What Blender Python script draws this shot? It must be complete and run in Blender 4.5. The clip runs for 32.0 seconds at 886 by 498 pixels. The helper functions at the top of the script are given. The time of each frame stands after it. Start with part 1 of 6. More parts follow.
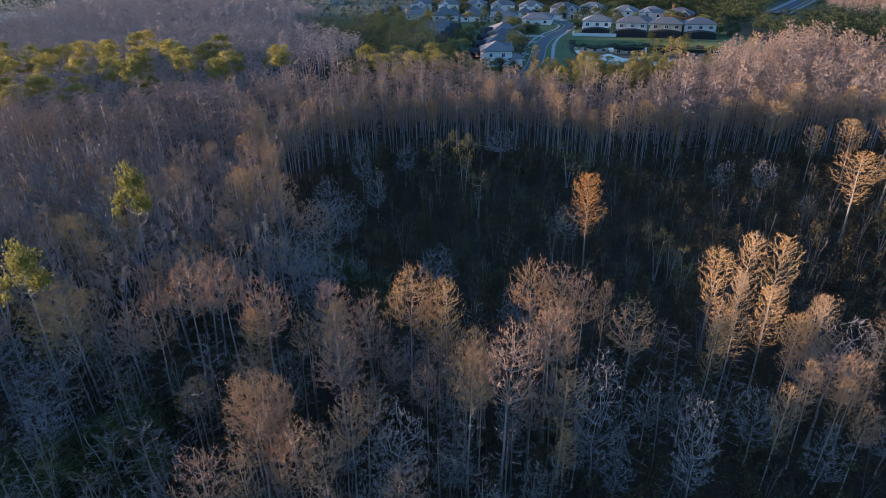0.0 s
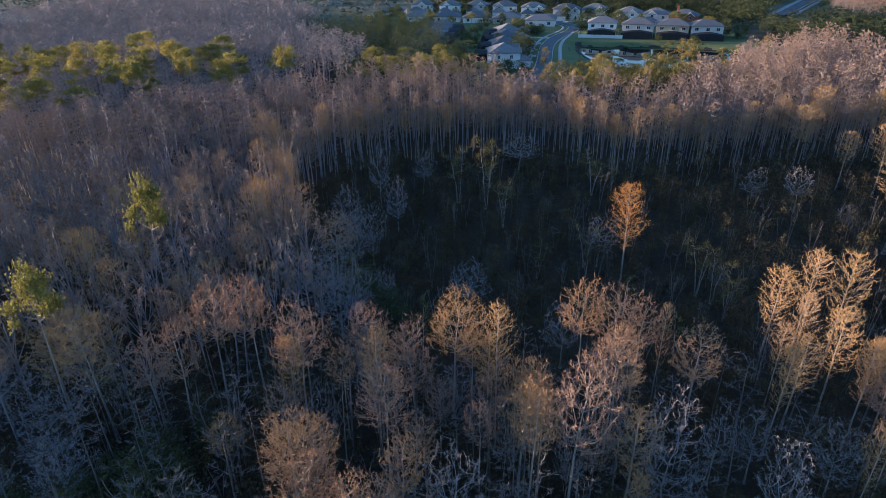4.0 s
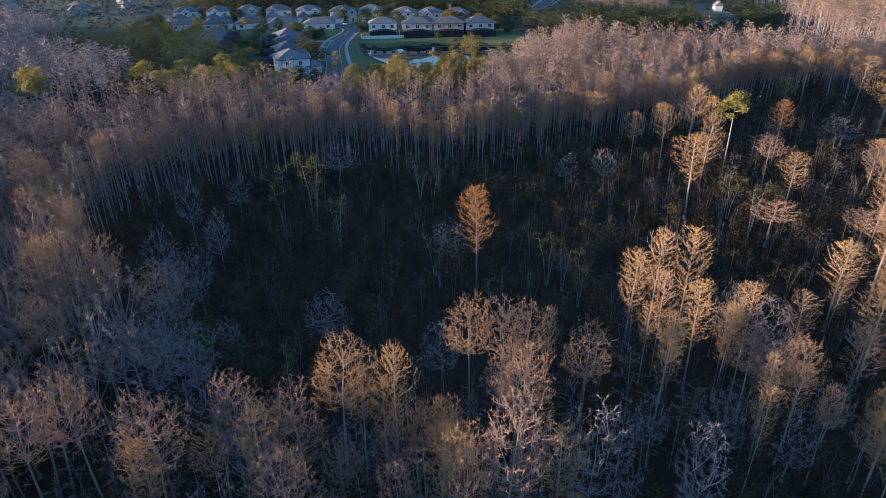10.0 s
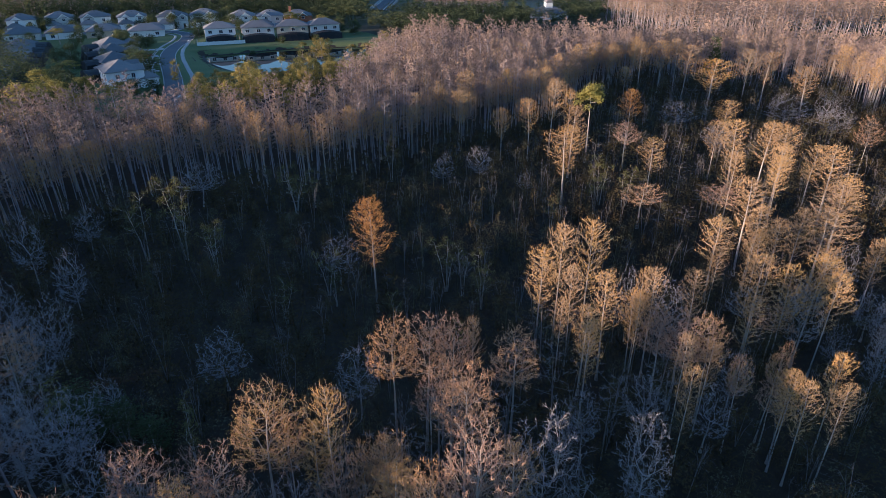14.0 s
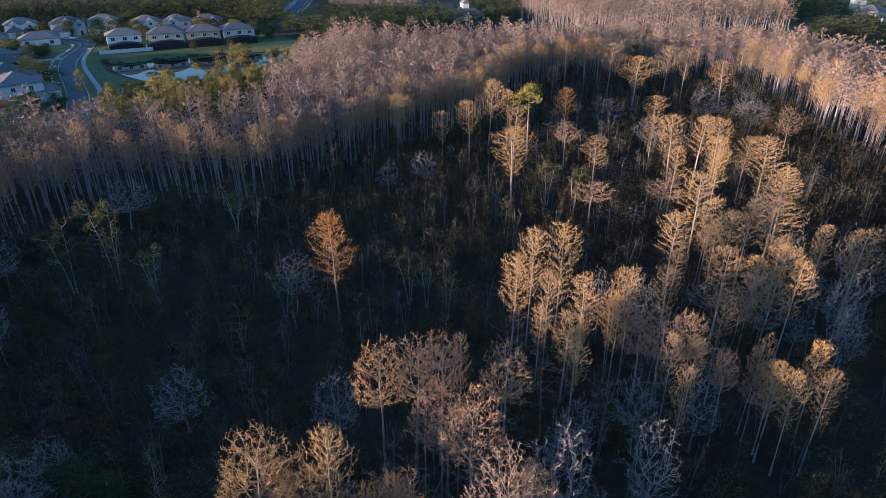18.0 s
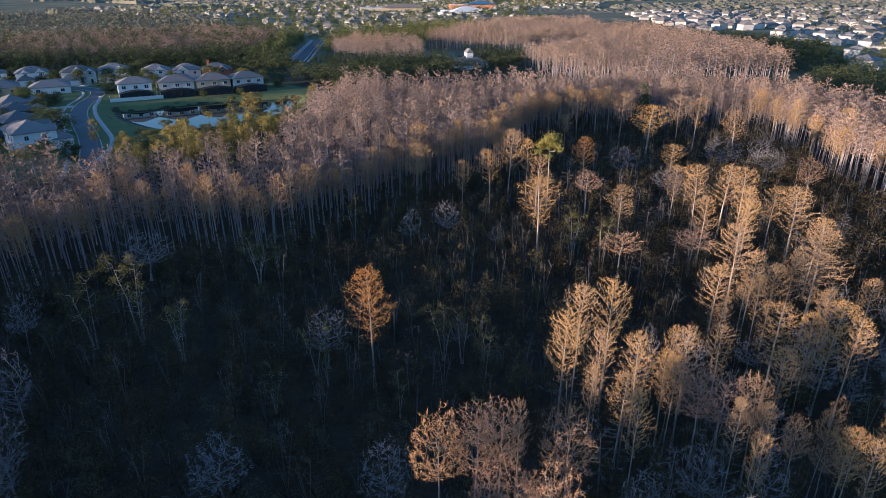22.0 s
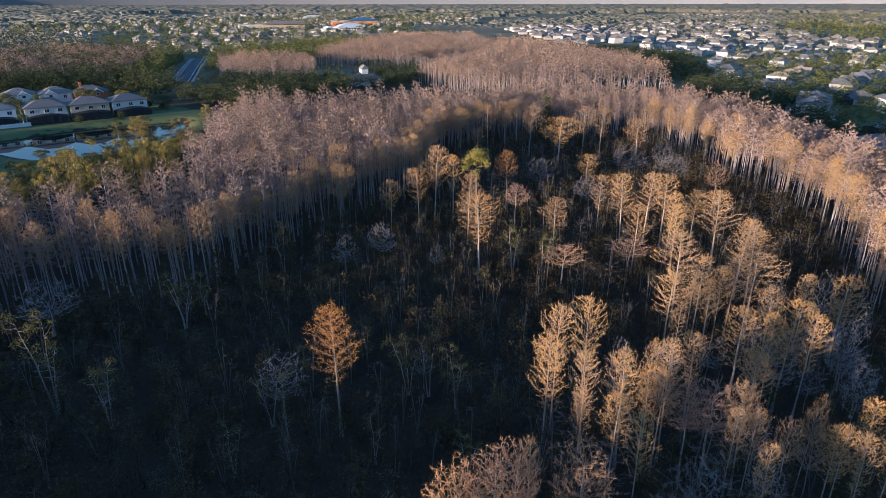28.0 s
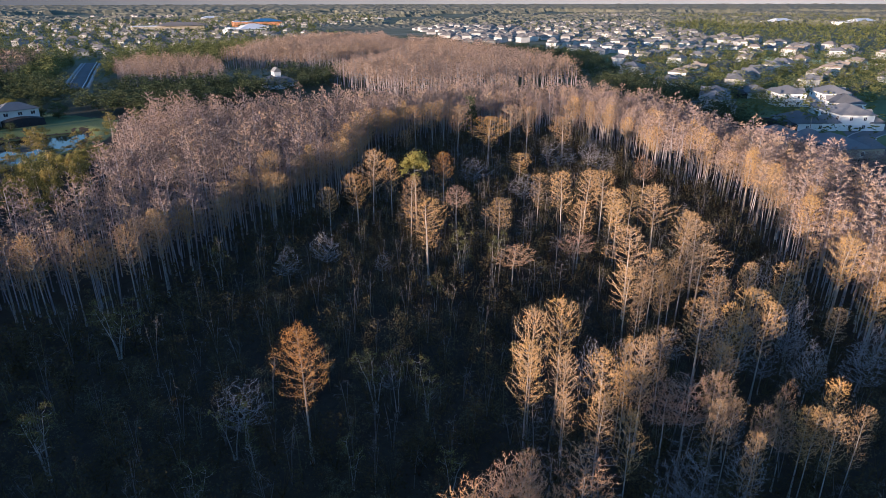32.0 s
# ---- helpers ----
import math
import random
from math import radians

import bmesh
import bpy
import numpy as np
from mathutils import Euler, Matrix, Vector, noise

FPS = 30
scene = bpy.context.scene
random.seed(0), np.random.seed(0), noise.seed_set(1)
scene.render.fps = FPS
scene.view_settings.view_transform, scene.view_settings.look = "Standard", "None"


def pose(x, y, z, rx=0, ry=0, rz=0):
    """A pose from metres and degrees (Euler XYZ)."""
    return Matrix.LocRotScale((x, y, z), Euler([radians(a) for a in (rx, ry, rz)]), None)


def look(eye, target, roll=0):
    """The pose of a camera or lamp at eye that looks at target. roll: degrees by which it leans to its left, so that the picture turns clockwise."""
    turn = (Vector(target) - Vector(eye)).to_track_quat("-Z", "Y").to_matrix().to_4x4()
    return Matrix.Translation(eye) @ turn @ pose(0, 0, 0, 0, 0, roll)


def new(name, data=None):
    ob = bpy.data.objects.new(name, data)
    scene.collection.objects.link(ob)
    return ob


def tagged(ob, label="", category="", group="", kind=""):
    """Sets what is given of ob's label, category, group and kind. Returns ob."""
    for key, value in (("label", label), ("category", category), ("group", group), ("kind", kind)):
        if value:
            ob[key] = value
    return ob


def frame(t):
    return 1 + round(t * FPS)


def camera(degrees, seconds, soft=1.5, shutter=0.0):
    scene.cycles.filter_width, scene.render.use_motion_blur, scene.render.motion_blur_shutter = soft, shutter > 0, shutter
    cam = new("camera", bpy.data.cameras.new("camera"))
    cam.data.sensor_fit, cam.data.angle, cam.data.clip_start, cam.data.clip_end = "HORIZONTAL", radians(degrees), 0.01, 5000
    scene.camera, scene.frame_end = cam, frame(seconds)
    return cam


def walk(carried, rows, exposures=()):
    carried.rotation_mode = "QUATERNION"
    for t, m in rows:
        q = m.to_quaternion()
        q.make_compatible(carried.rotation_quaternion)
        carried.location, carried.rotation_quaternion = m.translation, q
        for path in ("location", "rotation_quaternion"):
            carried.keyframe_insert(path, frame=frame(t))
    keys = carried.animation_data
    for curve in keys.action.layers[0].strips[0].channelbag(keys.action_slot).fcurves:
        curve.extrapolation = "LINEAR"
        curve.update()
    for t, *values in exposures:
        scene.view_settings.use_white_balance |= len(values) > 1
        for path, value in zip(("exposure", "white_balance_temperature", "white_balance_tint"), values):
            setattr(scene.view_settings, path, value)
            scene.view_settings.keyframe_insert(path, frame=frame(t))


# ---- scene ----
cam = camera(71.7, 32.0, soft=0.7)
PATH = [
    (0, (0.365, 2.515, 45.863), (0.188, 4.284, 44.946), -1.0),
    (0.5, (-0.447, 3.127, 45.729), (-0.619, 4.896, 44.813), -1.0),
    (1, (-1.186, 3.705, 45.641), (-1.355, 5.475, 44.725), -1.0),
    (1.5, (-1.887, 4.307, 45.578), (-2.053, 6.077, 44.662), -1.0),
    (2, (-2.562, 4.879, 45.542), (-2.725, 6.65, 44.627), -0.9),
    (2.5, (-3.234, 5.46, 45.499), (-3.395, 7.231, 44.583), -0.9),
    (3, (-3.929, 6.07, 45.388), (-4.087, 7.842, 44.473), -0.8),
    (3.5, (-4.544, 6.705, 45.305), (-4.7, 8.476, 44.391), -0.8),
    (5.5, (-6.849, 8.948, 44.895), (-6.999, 10.724, 43.986), -0.6),
    (6, (-7.165, 9.508, 44.876), (-7.253, 11.287, 43.967), -0.8),
    (6.5, (-7.611, 10.072, 44.838), (-7.589, 11.852, 43.928), -0.7),
    (7, (-7.963, 10.674, 44.771), (-7.824, 12.449, 43.859), -1.0),
    (7.5, (-8.464, 11.245, 44.733), (-8.22, 13.008, 43.82), -1.0),
    (8, (-8.974, 11.865, 44.708), (-8.683, 13.62, 43.795), -1.0),
    (8.5, (-9.422, 12.51, 44.676), (-9.109, 14.261, 43.763), -0.9),
    (9, (-9.821, 13.114, 44.646), (-9.495, 14.863, 43.733), -0.9),
    (9.5, (-10.247, 13.7, 44.691), (-9.866, 15.437, 43.777), -0.7),
    (10, (-10.681, 14.32, 44.744), (-10.21, 16.035, 43.829), -0.6),
    (10.5, (-11.13, 14.904, 44.788), (-10.567, 16.59, 43.872), -0.6),
    (11, (-11.569, 15.543, 44.762), (-10.923, 17.2, 43.846), -0.4),
    (11.5, (-11.957, 16.105, 44.81), (-11.242, 17.733, 43.893), -0.3),
    (12, (-12.378, 16.801, 44.774), (-11.63, 18.413, 43.858), -0.3),
    (12.5, (-12.767, 17.45, 44.724), (-12.004, 19.055, 43.807), -0.2),
    (13, (-13.041, 18.098, 44.674), (-12.261, 19.695, 43.757), -0.3),
    (13.5, (-13.412, 18.692, 44.731), (-12.587, 20.266, 43.813), -0.2),
    (14, (-13.715, 19.309, 44.717), (-12.829, 20.849, 43.799), -0.3),
    (14.5, (-14.07, 19.951, 44.644), (-13.113, 21.449, 43.728), -0.3),
    (15, (-14.44, 20.591, 44.685), (-13.416, 22.043, 43.767), -0.3),
    (15.5, (-14.806, 21.296, 44.665), (-13.748, 22.724, 43.747), -0.2),
    (17.5, (-16.02, 23.962, 44.634), (-14.93, 25.367, 43.717), -0.2),
    (18, (-16.253, 24.695, 44.461), (-15.159, 26.097, 43.546), -0.2),
    (18.5, (-16.481, 25.385, 44.348), (-15.383, 26.785, 43.434), -0.1),
    (19, (-16.693, 26.021, 44.32), (-15.595, 27.422, 43.407), -0.1),
    (19.5, (-16.89, 26.63, 44.327), (-15.794, 28.032, 43.415), -0.1),
    (20, (-17.21, 27.276, 44.363), (-16.109, 28.683, 43.463), -0.1),
    (20.5, (-17.782, 27.878, 44.616), (-16.67, 29.293, 43.744), -0.1),
    (21, (-18.058, 28.437, 44.748), (-16.939, 29.861, 43.9), -0.2),
    (21.5, (-18.415, 29.094, 44.803), (-17.287, 30.524, 43.977), -0.1),
    (22, (-18.731, 29.817, 44.863), (-17.59, 31.258, 44.074), -0.1),
    (22.5, (-19.094, 30.474, 44.727), (-17.942, 31.926, 43.975), 0.0),
    (23, (-19.284, 31.156, 44.755), (-18.133, 32.609, 44.004), -0.0),
    (23.5, (-19.405, 31.871, 44.847), (-18.257, 33.325, 44.093), -0.1),
    (24, (-19.608, 32.574, 44.742), (-18.46, 34.029, 43.991), -0.0),
    (24.5, (-19.743, 33.428, 44.762), (-18.596, 34.884, 44.011), -0.1),
    (26.5, (-20.855, 36.071, 44.561), (-19.621, 37.458, 43.816), 0.0),
    (27, (-21.058, 36.718, 44.603), (-19.74, 38.025, 43.857), -0.1),
    (27.5, (-21.288, 37.422, 44.62), (-19.909, 38.664, 43.875), -0.1),
    (28, (-21.457, 38.109, 44.722), (-20.058, 39.328, 43.975), -0.1),
    (28.5, (-21.69, 38.822, 44.636), (-20.278, 40.028, 43.891), -0.1),
    (29, (-21.844, 39.549, 44.705), (-20.424, 40.743, 43.959), -0.1),
    (29.5, (-22.034, 40.256, 44.645), (-20.6, 41.433, 43.899), -0.1),
    (30, (-22.211, 40.967, 44.715), (-20.76, 42.124, 43.969), -0.1),
    (30.5, (-22.411, 41.62, 44.741), (-20.937, 42.747, 43.995), -0.1),
    (31, (-22.531, 42.361, 44.786), (-21.035, 43.458, 44.038), -0.1),
    (31.5, (-22.681, 43.046, 44.78), (-21.146, 44.089, 44.034), -0.2),
    (32, (-22.833, 43.782, 44.835), (-21.272, 44.784, 44.088), -0.1),
]
walk(cam, [(t, look(eye, target, roll)) for t, eye, target, roll in PATH], exposures=[(0.0, 1.85, 5150, 18), (12.0, 1.63, 5020, 17), (32.0, 1.40, 4925, 16)])

# ---- light: a low evening sun and a clear sky ----
SUN_ELEVATION, SUN_ROTATION = radians(4.9), radians(282)
to_sun = Vector((math.sin(SUN_ROTATION) * math.cos(SUN_ELEVATION), math.cos(SUN_ROTATION) * math.cos(SUN_ELEVATION), math.sin(SUN_ELEVATION)))
world = bpy.data.worlds.new("evening_sky")
scene.world = world
world.use_nodes = True
sky = world.node_tree.nodes.new("ShaderNodeTexSky")
sky.sky_type, sky.sun_disc = "NISHITA", False
sky.sun_elevation, sky.sun_rotation = SUN_ELEVATION, SUN_ROTATION
sky.air_density, sky.dust_density, sky.ozone_density = 1.0, 0.25, 2.3
world.node_tree.links.new(sky.outputs["Color"], world.node_tree.nodes["Background"].inputs["Color"])
world.node_tree.nodes["Background"].inputs["Strength"].default_value = 0.12
sun = new("sun", bpy.data.lights.new("sun", "SUN"))
sun.data.energy, sun.data.angle, sun.data.color = 4.6, radians(0.5), (1.0, 0.68, 0.385)
sun.matrix_world = look(to_sun * 300, (0, 0, 0))

# ---- materials ----


def shader(name, colours, scale=1.0, detail=4.0, rough=0.9, fine=0.0, fine_scale=8.0, bump=0.0, by_object=0.0, metal=0.0, spec=0.2, thin=0.0):
    """A rough surface whose colour wanders between two or three tones by noise in world metres, and from object to object; thin leaves let light through."""
    mat = bpy.data.materials.new(name)
    mat.use_nodes = True
    nodes, links = mat.node_tree.nodes, mat.node_tree.links
    bsdf = nodes["Principled BSDF"]
    geo = nodes.new("ShaderNodeNewGeometry")
    big = nodes.new("ShaderNodeTexNoise")
    big.inputs["Scale"].default_value, big.inputs["Detail"].default_value = scale, detail
    links.new(geo.outputs["Position"], big.inputs["Vector"])
    value = big.outputs["Fac"]
    if by_object:
        info = nodes.new("ShaderNodeObjectInfo")
        mix = nodes.new("ShaderNodeMix")
        mix.inputs["Factor"].default_value = by_object
        links.new(value, mix.inputs["A"])
        links.new(info.outputs["Random"], mix.inputs["B"])
        value = mix.outputs["Result"]
    if fine:
        small = nodes.new("ShaderNodeTexNoise")
        small.inputs["Scale"].default_value, small.inputs["Detail"].default_value = fine_scale, 3.0
        links.new(geo.outputs["Position"], small.inputs["Vector"])
        mix2 = nodes.new("ShaderNodeMix")
        mix2.inputs["Factor"].default_value = fine
        links.new(value, mix2.inputs["A"])
        links.new(small.outputs["Fac"], mix2.inputs["B"])
        value = mix2.outputs["Result"]
        if bump:
            bumper = nodes.new("ShaderNodeBump")
            bumper.inputs["Strength"].default_value, bumper.inputs["Distance"].default_value = bump, 0.05
            links.new(small.outputs["Fac"], bumper.inputs["Height"])
            links.new(bumper.outputs["Normal"], bsdf.inputs["Normal"])
    ramp = nodes.new("ShaderNodeValToRGB")
    stops = ramp.color_ramp.elements
    while len(stops) < len(colours):
        stops.new(0.5)
    for n, colour in enumerate(colours):
        stops[n].position = 0.28 + 0.44 * n / max(1, len(colours) - 1)
        stops[n].color = (*colour, 1)
    links.new(value, ramp.inputs["Fac"])
    links.new(ramp.outputs["Color"], bsdf.inputs["Base Color"])
    bsdf.inputs["Roughness"].default_value, bsdf.inputs["Metallic"].default_value = rough, metal
    bsdf.inputs["Specular IOR Level"].default_value = spec
    if thin:
        glow, both = nodes.new("ShaderNodeBsdfTranslucent"), nodes.new("ShaderNodeMixShader")
        both.inputs["Fac"].default_value = thin
        links.new(ramp.outputs["Color"], glow.inputs["Color"])
        links.new(bsdf.outputs["BSDF"], both.inputs[1])
        links.new(glow.outputs["BSDF"], both.inputs[2])
        links.new(both.outputs["Shader"], nodes["Material Output"].inputs["Surface"])
    return mat


BARK = shader("cypress_bark", [(0.22, 0.19, 0.165), (0.31, 0.275, 0.24), (0.40, 0.355, 0.31)], 0.35, 3, 0.95, 0.35, 5.0, by_object=0.4)
GREY_LIMB = shader("grey_limb_bark", [(0.23, 0.208, 0.204), (0.295, 0.268, 0.262), (0.36, 0.327, 0.315)], 0.35, 3, 0.95, 0.3, 4.0, by_object=0.4)
LIMB = shader("pale_limb_bark", [(0.29, 0.238, 0.20), (0.35, 0.285, 0.232), (0.405, 0.325, 0.255)], 0.35, 3, 0.95, 0.3, 4.0, by_object=0.4)
TWIG = shader("cypress_twigs", [(0.30, 0.198, 0.115), (0.42, 0.258, 0.11), (0.50, 0.30, 0.09)], 0.09, 3, 0.9, 0.25, 1.5, by_object=0.45)
TWIG_RED = shader("budding_twigs", [(0.30, 0.19, 0.14), (0.40, 0.235, 0.145), (0.48, 0.28, 0.12)], 0.15, 3, 0.9, 0.25, 1.5, by_object=0.5)
TWIG_GREY = shader("grey_twigs", [(0.23, 0.208, 0.212), (0.28, 0.252, 0.25), (0.33, 0.295, 0.275)], 0.2, 3, 0.9, 0.25, 2.0, by_object=0.5)
STAND_TWIG = shader("stand_twigs", [(0.215, 0.176, 0.184), (0.30, 0.218, 0.178), (0.40, 0.27, 0.145)], 0.06, 4, 0.9, 0.75, 0.32)
FAR_TWIG = shader("far_cypress_twigs", [(0.22, 0.175, 0.165), (0.32, 0.225, 0.165), (0.42, 0.275, 0.15)], 0.03, 4, 0.9, 0.5, 0.2)
# paler, greyer copy of the far twigs, with haze mixed into its tones
HAZED_FAR_TWIG = shader("hazed_far_twigs", [(0.27, 0.235, 0.24), (0.36, 0.29, 0.265), (0.44, 0.33, 0.25)], 0.03, 4, 0.9, 0.5, 0.2)
# darkened twig colour: the shade under the taller crowns is put into it
SHADE_TWIG = shader("shade_darkened_twigs", [(0.12, 0.105, 0.097), (0.16, 0.142, 0.13), (0.20, 0.172, 0.152)], 0.2, 3, 0.95, 0.3, 1.5)
STAND_BARK = shader("stand_bark", [(0.21, 0.19, 0.20), (0.29, 0.263, 0.275), (0.38, 0.345, 0.35)], 0.3, 3, 0.95, 0.3, 3.0)
RUST = shader("rust_leaves", [(0.38, 0.18, 0.05), (0.47, 0.24, 0.068), (0.46, 0.28, 0.10)], 0.6, 3, 0.8, 0.4, 3.0, thin=0.4)
BRUSH = shader("brush_leaves", [(0.066, 0.058, 0.034), (0.105, 0.094, 0.054), (0.15, 0.132, 0.078)], 0.15, 3, 0.9, 0.3, 0.6, spec=0.0)
# horizon haze as a flat grey blue surface colour
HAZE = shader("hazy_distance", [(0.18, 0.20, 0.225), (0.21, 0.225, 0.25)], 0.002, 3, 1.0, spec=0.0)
FAR_WALL = shader("far_walls", [(0.26, 0.25, 0.235), (0.38, 0.37, 0.35), (0.55, 0.54, 0.52)], 0.02, 3, 0.9)
OLIVE = shader("olive_buds", [(0.30, 0.20, 0.07), (0.36, 0.25, 0.09), (0.26, 0.22, 0.08)], 0.4, 3, 0.8, 0.4, 3.0, by_object=0.3, thin=0.4)
POND_PINE = shader("dull_pine_needles", [(0.055, 0.065, 0.024), (0.16, 0.15, 0.045), (0.34, 0.25, 0.07)], 0.12, 3, 0.75, 0.35, 1.2, by_object=0.45, thin=0.28)
# brighter golden copy of the needles, low sunlight included in the colour
SUNLIT_PINE = shader("sunlit_pine_needles", [(0.085, 0.095, 0.032), (0.26, 0.23, 0.058), (0.45, 0.35, 0.09)], 0.12, 3, 0.75, 0.35, 1.2, by_object=0.4, thin=0.28)
LEAF = shader("leaves", [(0.055, 0.070, 0.028), (0.09, 0.108, 0.044), (0.14, 0.155, 0.066)], 0.15, 3, 0.7, 0.4, 1.0, by_object=0.4, thin=0.4)
GLADE_LEAF = shader("glade_leaves", [(0.075, 0.078, 0.032), (0.15, 0.14, 0.048), (0.26, 0.22, 0.065)], 0.2, 3, 0.75, 0.4, 1.0, by_object=0.5, thin=0.4)
SHRUB = shader("shrub_leaves", [(0.036, 0.028, 0.015), (0.080, 0.062, 0.032), (0.135, 0.110, 0.055)], 0.045, 5, 0.9, 0.5, 0.25, spec=0.0)
BELT_LEAF = shader("belt_leaves", [(0.042, 0.056, 0.025), (0.072, 0.086, 0.038), (0.105, 0.115, 0.055)], 0.02, 3, 0.85, 0.4, 0.15, thin=0.4)
TOWN_LEAF = shader("town_leaves", [(0.06, 0.08, 0.028), (0.14, 0.15, 0.05), (0.27, 0.24, 0.075)], 0.03, 3, 0.75, 0.4, 0.2, thin=0.4)
# far foliage, paler and greyer than real leaves: distance haze put into the colour
HAZED_FAR_LEAF = shader("hazed_far_leaves", [(0.10, 0.105, 0.075), (0.155, 0.15, 0.105), (0.23, 0.205, 0.145)], 0.005, 6, 0.95, 0.5, 0.05)
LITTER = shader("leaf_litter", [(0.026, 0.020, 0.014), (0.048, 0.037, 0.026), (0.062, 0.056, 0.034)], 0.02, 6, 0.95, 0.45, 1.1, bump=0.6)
GRASS = shader("mown_grass", [(0.09, 0.12, 0.045), (0.125, 0.155, 0.06), (0.17, 0.18, 0.08)], 0.08, 4, 0.9, 0.4, 3.0, bump=0.4)
ASPHALT = shader("asphalt", [(0.11, 0.113, 0.12), (0.14, 0.143, 0.15), (0.175, 0.176, 0.18)], 0.12, 4, 0.85, 0.4, 6.0)
CONCRETE = shader("concrete", [(0.34, 0.33, 0.31), (0.42, 0.41, 0.385), (0.48, 0.465, 0.44)], 0.25, 4, 0.85, 0.4, 4.0)
ROOF = shader("roof_shingles", [(0.12, 0.121, 0.126), (0.17, 0.17, 0.174), (0.24, 0.233, 0.23)], 0.3, 4, 0.9, 0.35, 4.0, by_object=0.55, bump=0.3)
ROOF_TAN = shader("tan_roof_shingles", [(0.16, 0.155, 0.15), (0.23, 0.205, 0.18), (0.33, 0.26, 0.20)], 0.05, 4, 0.9, 0.3, 3.0, by_object=0.6)
STUCCO = shader("pale_stucco", [(0.46, 0.45, 0.42), (0.60, 0.59, 0.56), (0.74, 0.73, 0.70)], 0.06, 3, 0.9, 0.15, 3.0, by_object=0.6)
TOWN_WALL = shader("town_stucco", [(0.34, 0.33, 0.31), (0.46, 0.45, 0.425), (0.60, 0.585, 0.56)], 0.06, 3, 0.9, 0.15, 3.0, by_object=0.6)
STUCCO_WHITE = shader("white_stucco", [(0.76, 0.75, 0.72), (0.83, 0.82, 0.79)], 0.2, 3, 0.9, 0.2, 3.0)
STUCCO_TAN = shader("tan_stucco", [(0.42, 0.36, 0.27), (0.50, 0.44, 0.34)], 0.2, 3, 0.9, 0.2, 3.0)
BRICK_RED = shader("brick_red_render", [(0.33, 0.13, 0.08), (0.40, 0.17, 0.11)], 0.3, 3, 0.9, 0.3, 4.0)
TRIM = shader("white_paint", [(0.70, 0.69, 0.67), (0.78, 0.77, 0.75)], 0.4, 3, 0.6, 0.2, 4.0)
SCREEN = shader("insect_screen", [(0.018, 0.018, 0.02), (0.03, 0.03, 0.032)], 0.5, 3, 0.6, 0.3, 6.0)
METAL_DARK = shader("bronze_frame", [(0.03, 0.026, 0.024), (0.05, 0.045, 0.04)], 0.5, 3, 0.5, 0.2, 6.0, metal=0.4)
LINE = shader("lane_paint", [(0.62, 0.62, 0.60), (0.72, 0.72, 0.70)], 0.5, 3, 0.8, 0.3, 6.0)
BLUE_METAL = shader("blue_metal_roof", [(0.05, 0.16, 0.30), (0.07, 0.20, 0.36)], 0.1, 3, 0.5, 0.2, 1.0)
ORANGE_WALL = shader("terracotta_wall", [(0.46, 0.20, 0.10), (0.54, 0.25, 0.13)], 0.1, 3, 0.9, 0.2, 1.0)


def glossy(name, colour, rough, bump=0.0, scale=0.6):
    mat = shader(name, [colour, tuple(c * 1.3 for c in colour)], 0.2, 3, rough, spec=0.5)
    if bump:
        nodes, links = mat.node_tree.nodes, mat.node_tree.links
        noise_node, bumper, geo = nodes.new("ShaderNodeTexNoise"), nodes.new("ShaderNodeBump"), nodes.new("ShaderNodeNewGeometry")
        noise_node.inputs["Scale"].default_value = scale
        links.new(geo.outputs["Position"], noise_node.inputs["Vector"])
        bumper.inputs["Strength"].default_value, bumper.inputs["Distance"].default_value = bump, 0.1
        links.new(noise_node.outputs["Fac"], bumper.inputs["Height"])
        links.new(bumper.outputs["Normal"], nodes["Principled BSDF"].inputs["Normal"])
    return mat


MUD = shader("wet_mud", [(0.03, 0.026, 0.02), (0.055, 0.048, 0.036)], 0.3, 4, 0.7, 0.3, 4.0)
WATER = glossy("pond_water", (0.012, 0.016, 0.014), 0.02, 0.008, 0.8)
# beyond the swamp the ground is lawn, field and yard
nodes, links = LITTER.node_tree.nodes, LITTER.node_tree.links
geo, apart, ring_map, field, ramp_mix = nodes.new("ShaderNodeNewGeometry"), nodes.new("ShaderNodeVectorMath"), nodes.new("ShaderNodeMapRange"), nodes.new("ShaderNodeTexNoise"), nodes.new("ShaderNodeMix")
apart.operation, ramp_mix.data_type = "DISTANCE", "RGBA"
apart.inputs[1].default_value = (40, 110, 0)
links.new(geo.outputs["Position"], apart.inputs[0])
links.new(apart.outputs["Value"], ring_map.inputs["Value"])
ring_map.inputs["From Min"].default_value, ring_map.inputs["From Max"].default_value = 190, 330
links.new(geo.outputs["Position"], field.inputs["Vector"])
field.inputs["Scale"].default_value, field.inputs["Detail"].default_value = 0.012, 6
field_ramp = nodes.new("ShaderNodeValToRGB")
field_ramp.color_ramp.elements[0].position, field_ramp.color_ramp.elements[1].position = 0.35, 0.65
field_ramp.color_ramp.elements[0].color, field_ramp.color_ramp.elements[1].color = (0.07, 0.085, 0.035, 1), (0.20, 0.19, 0.13, 1)
links.new(field.outputs["Fac"], field_ramp.inputs["Fac"])
old = nodes["Principled BSDF"].inputs["Base Color"].links[0].from_socket
links.new(ring_map.outputs["Result"], ramp_mix.inputs["Factor"])
for socket in ramp_mix.inputs:
    if socket.type == "RGBA" and socket.name == "A":
        links.new(old, socket)
    if socket.type == "RGBA" and socket.name == "B":
        links.new(field_ramp.outputs["Color"], socket)
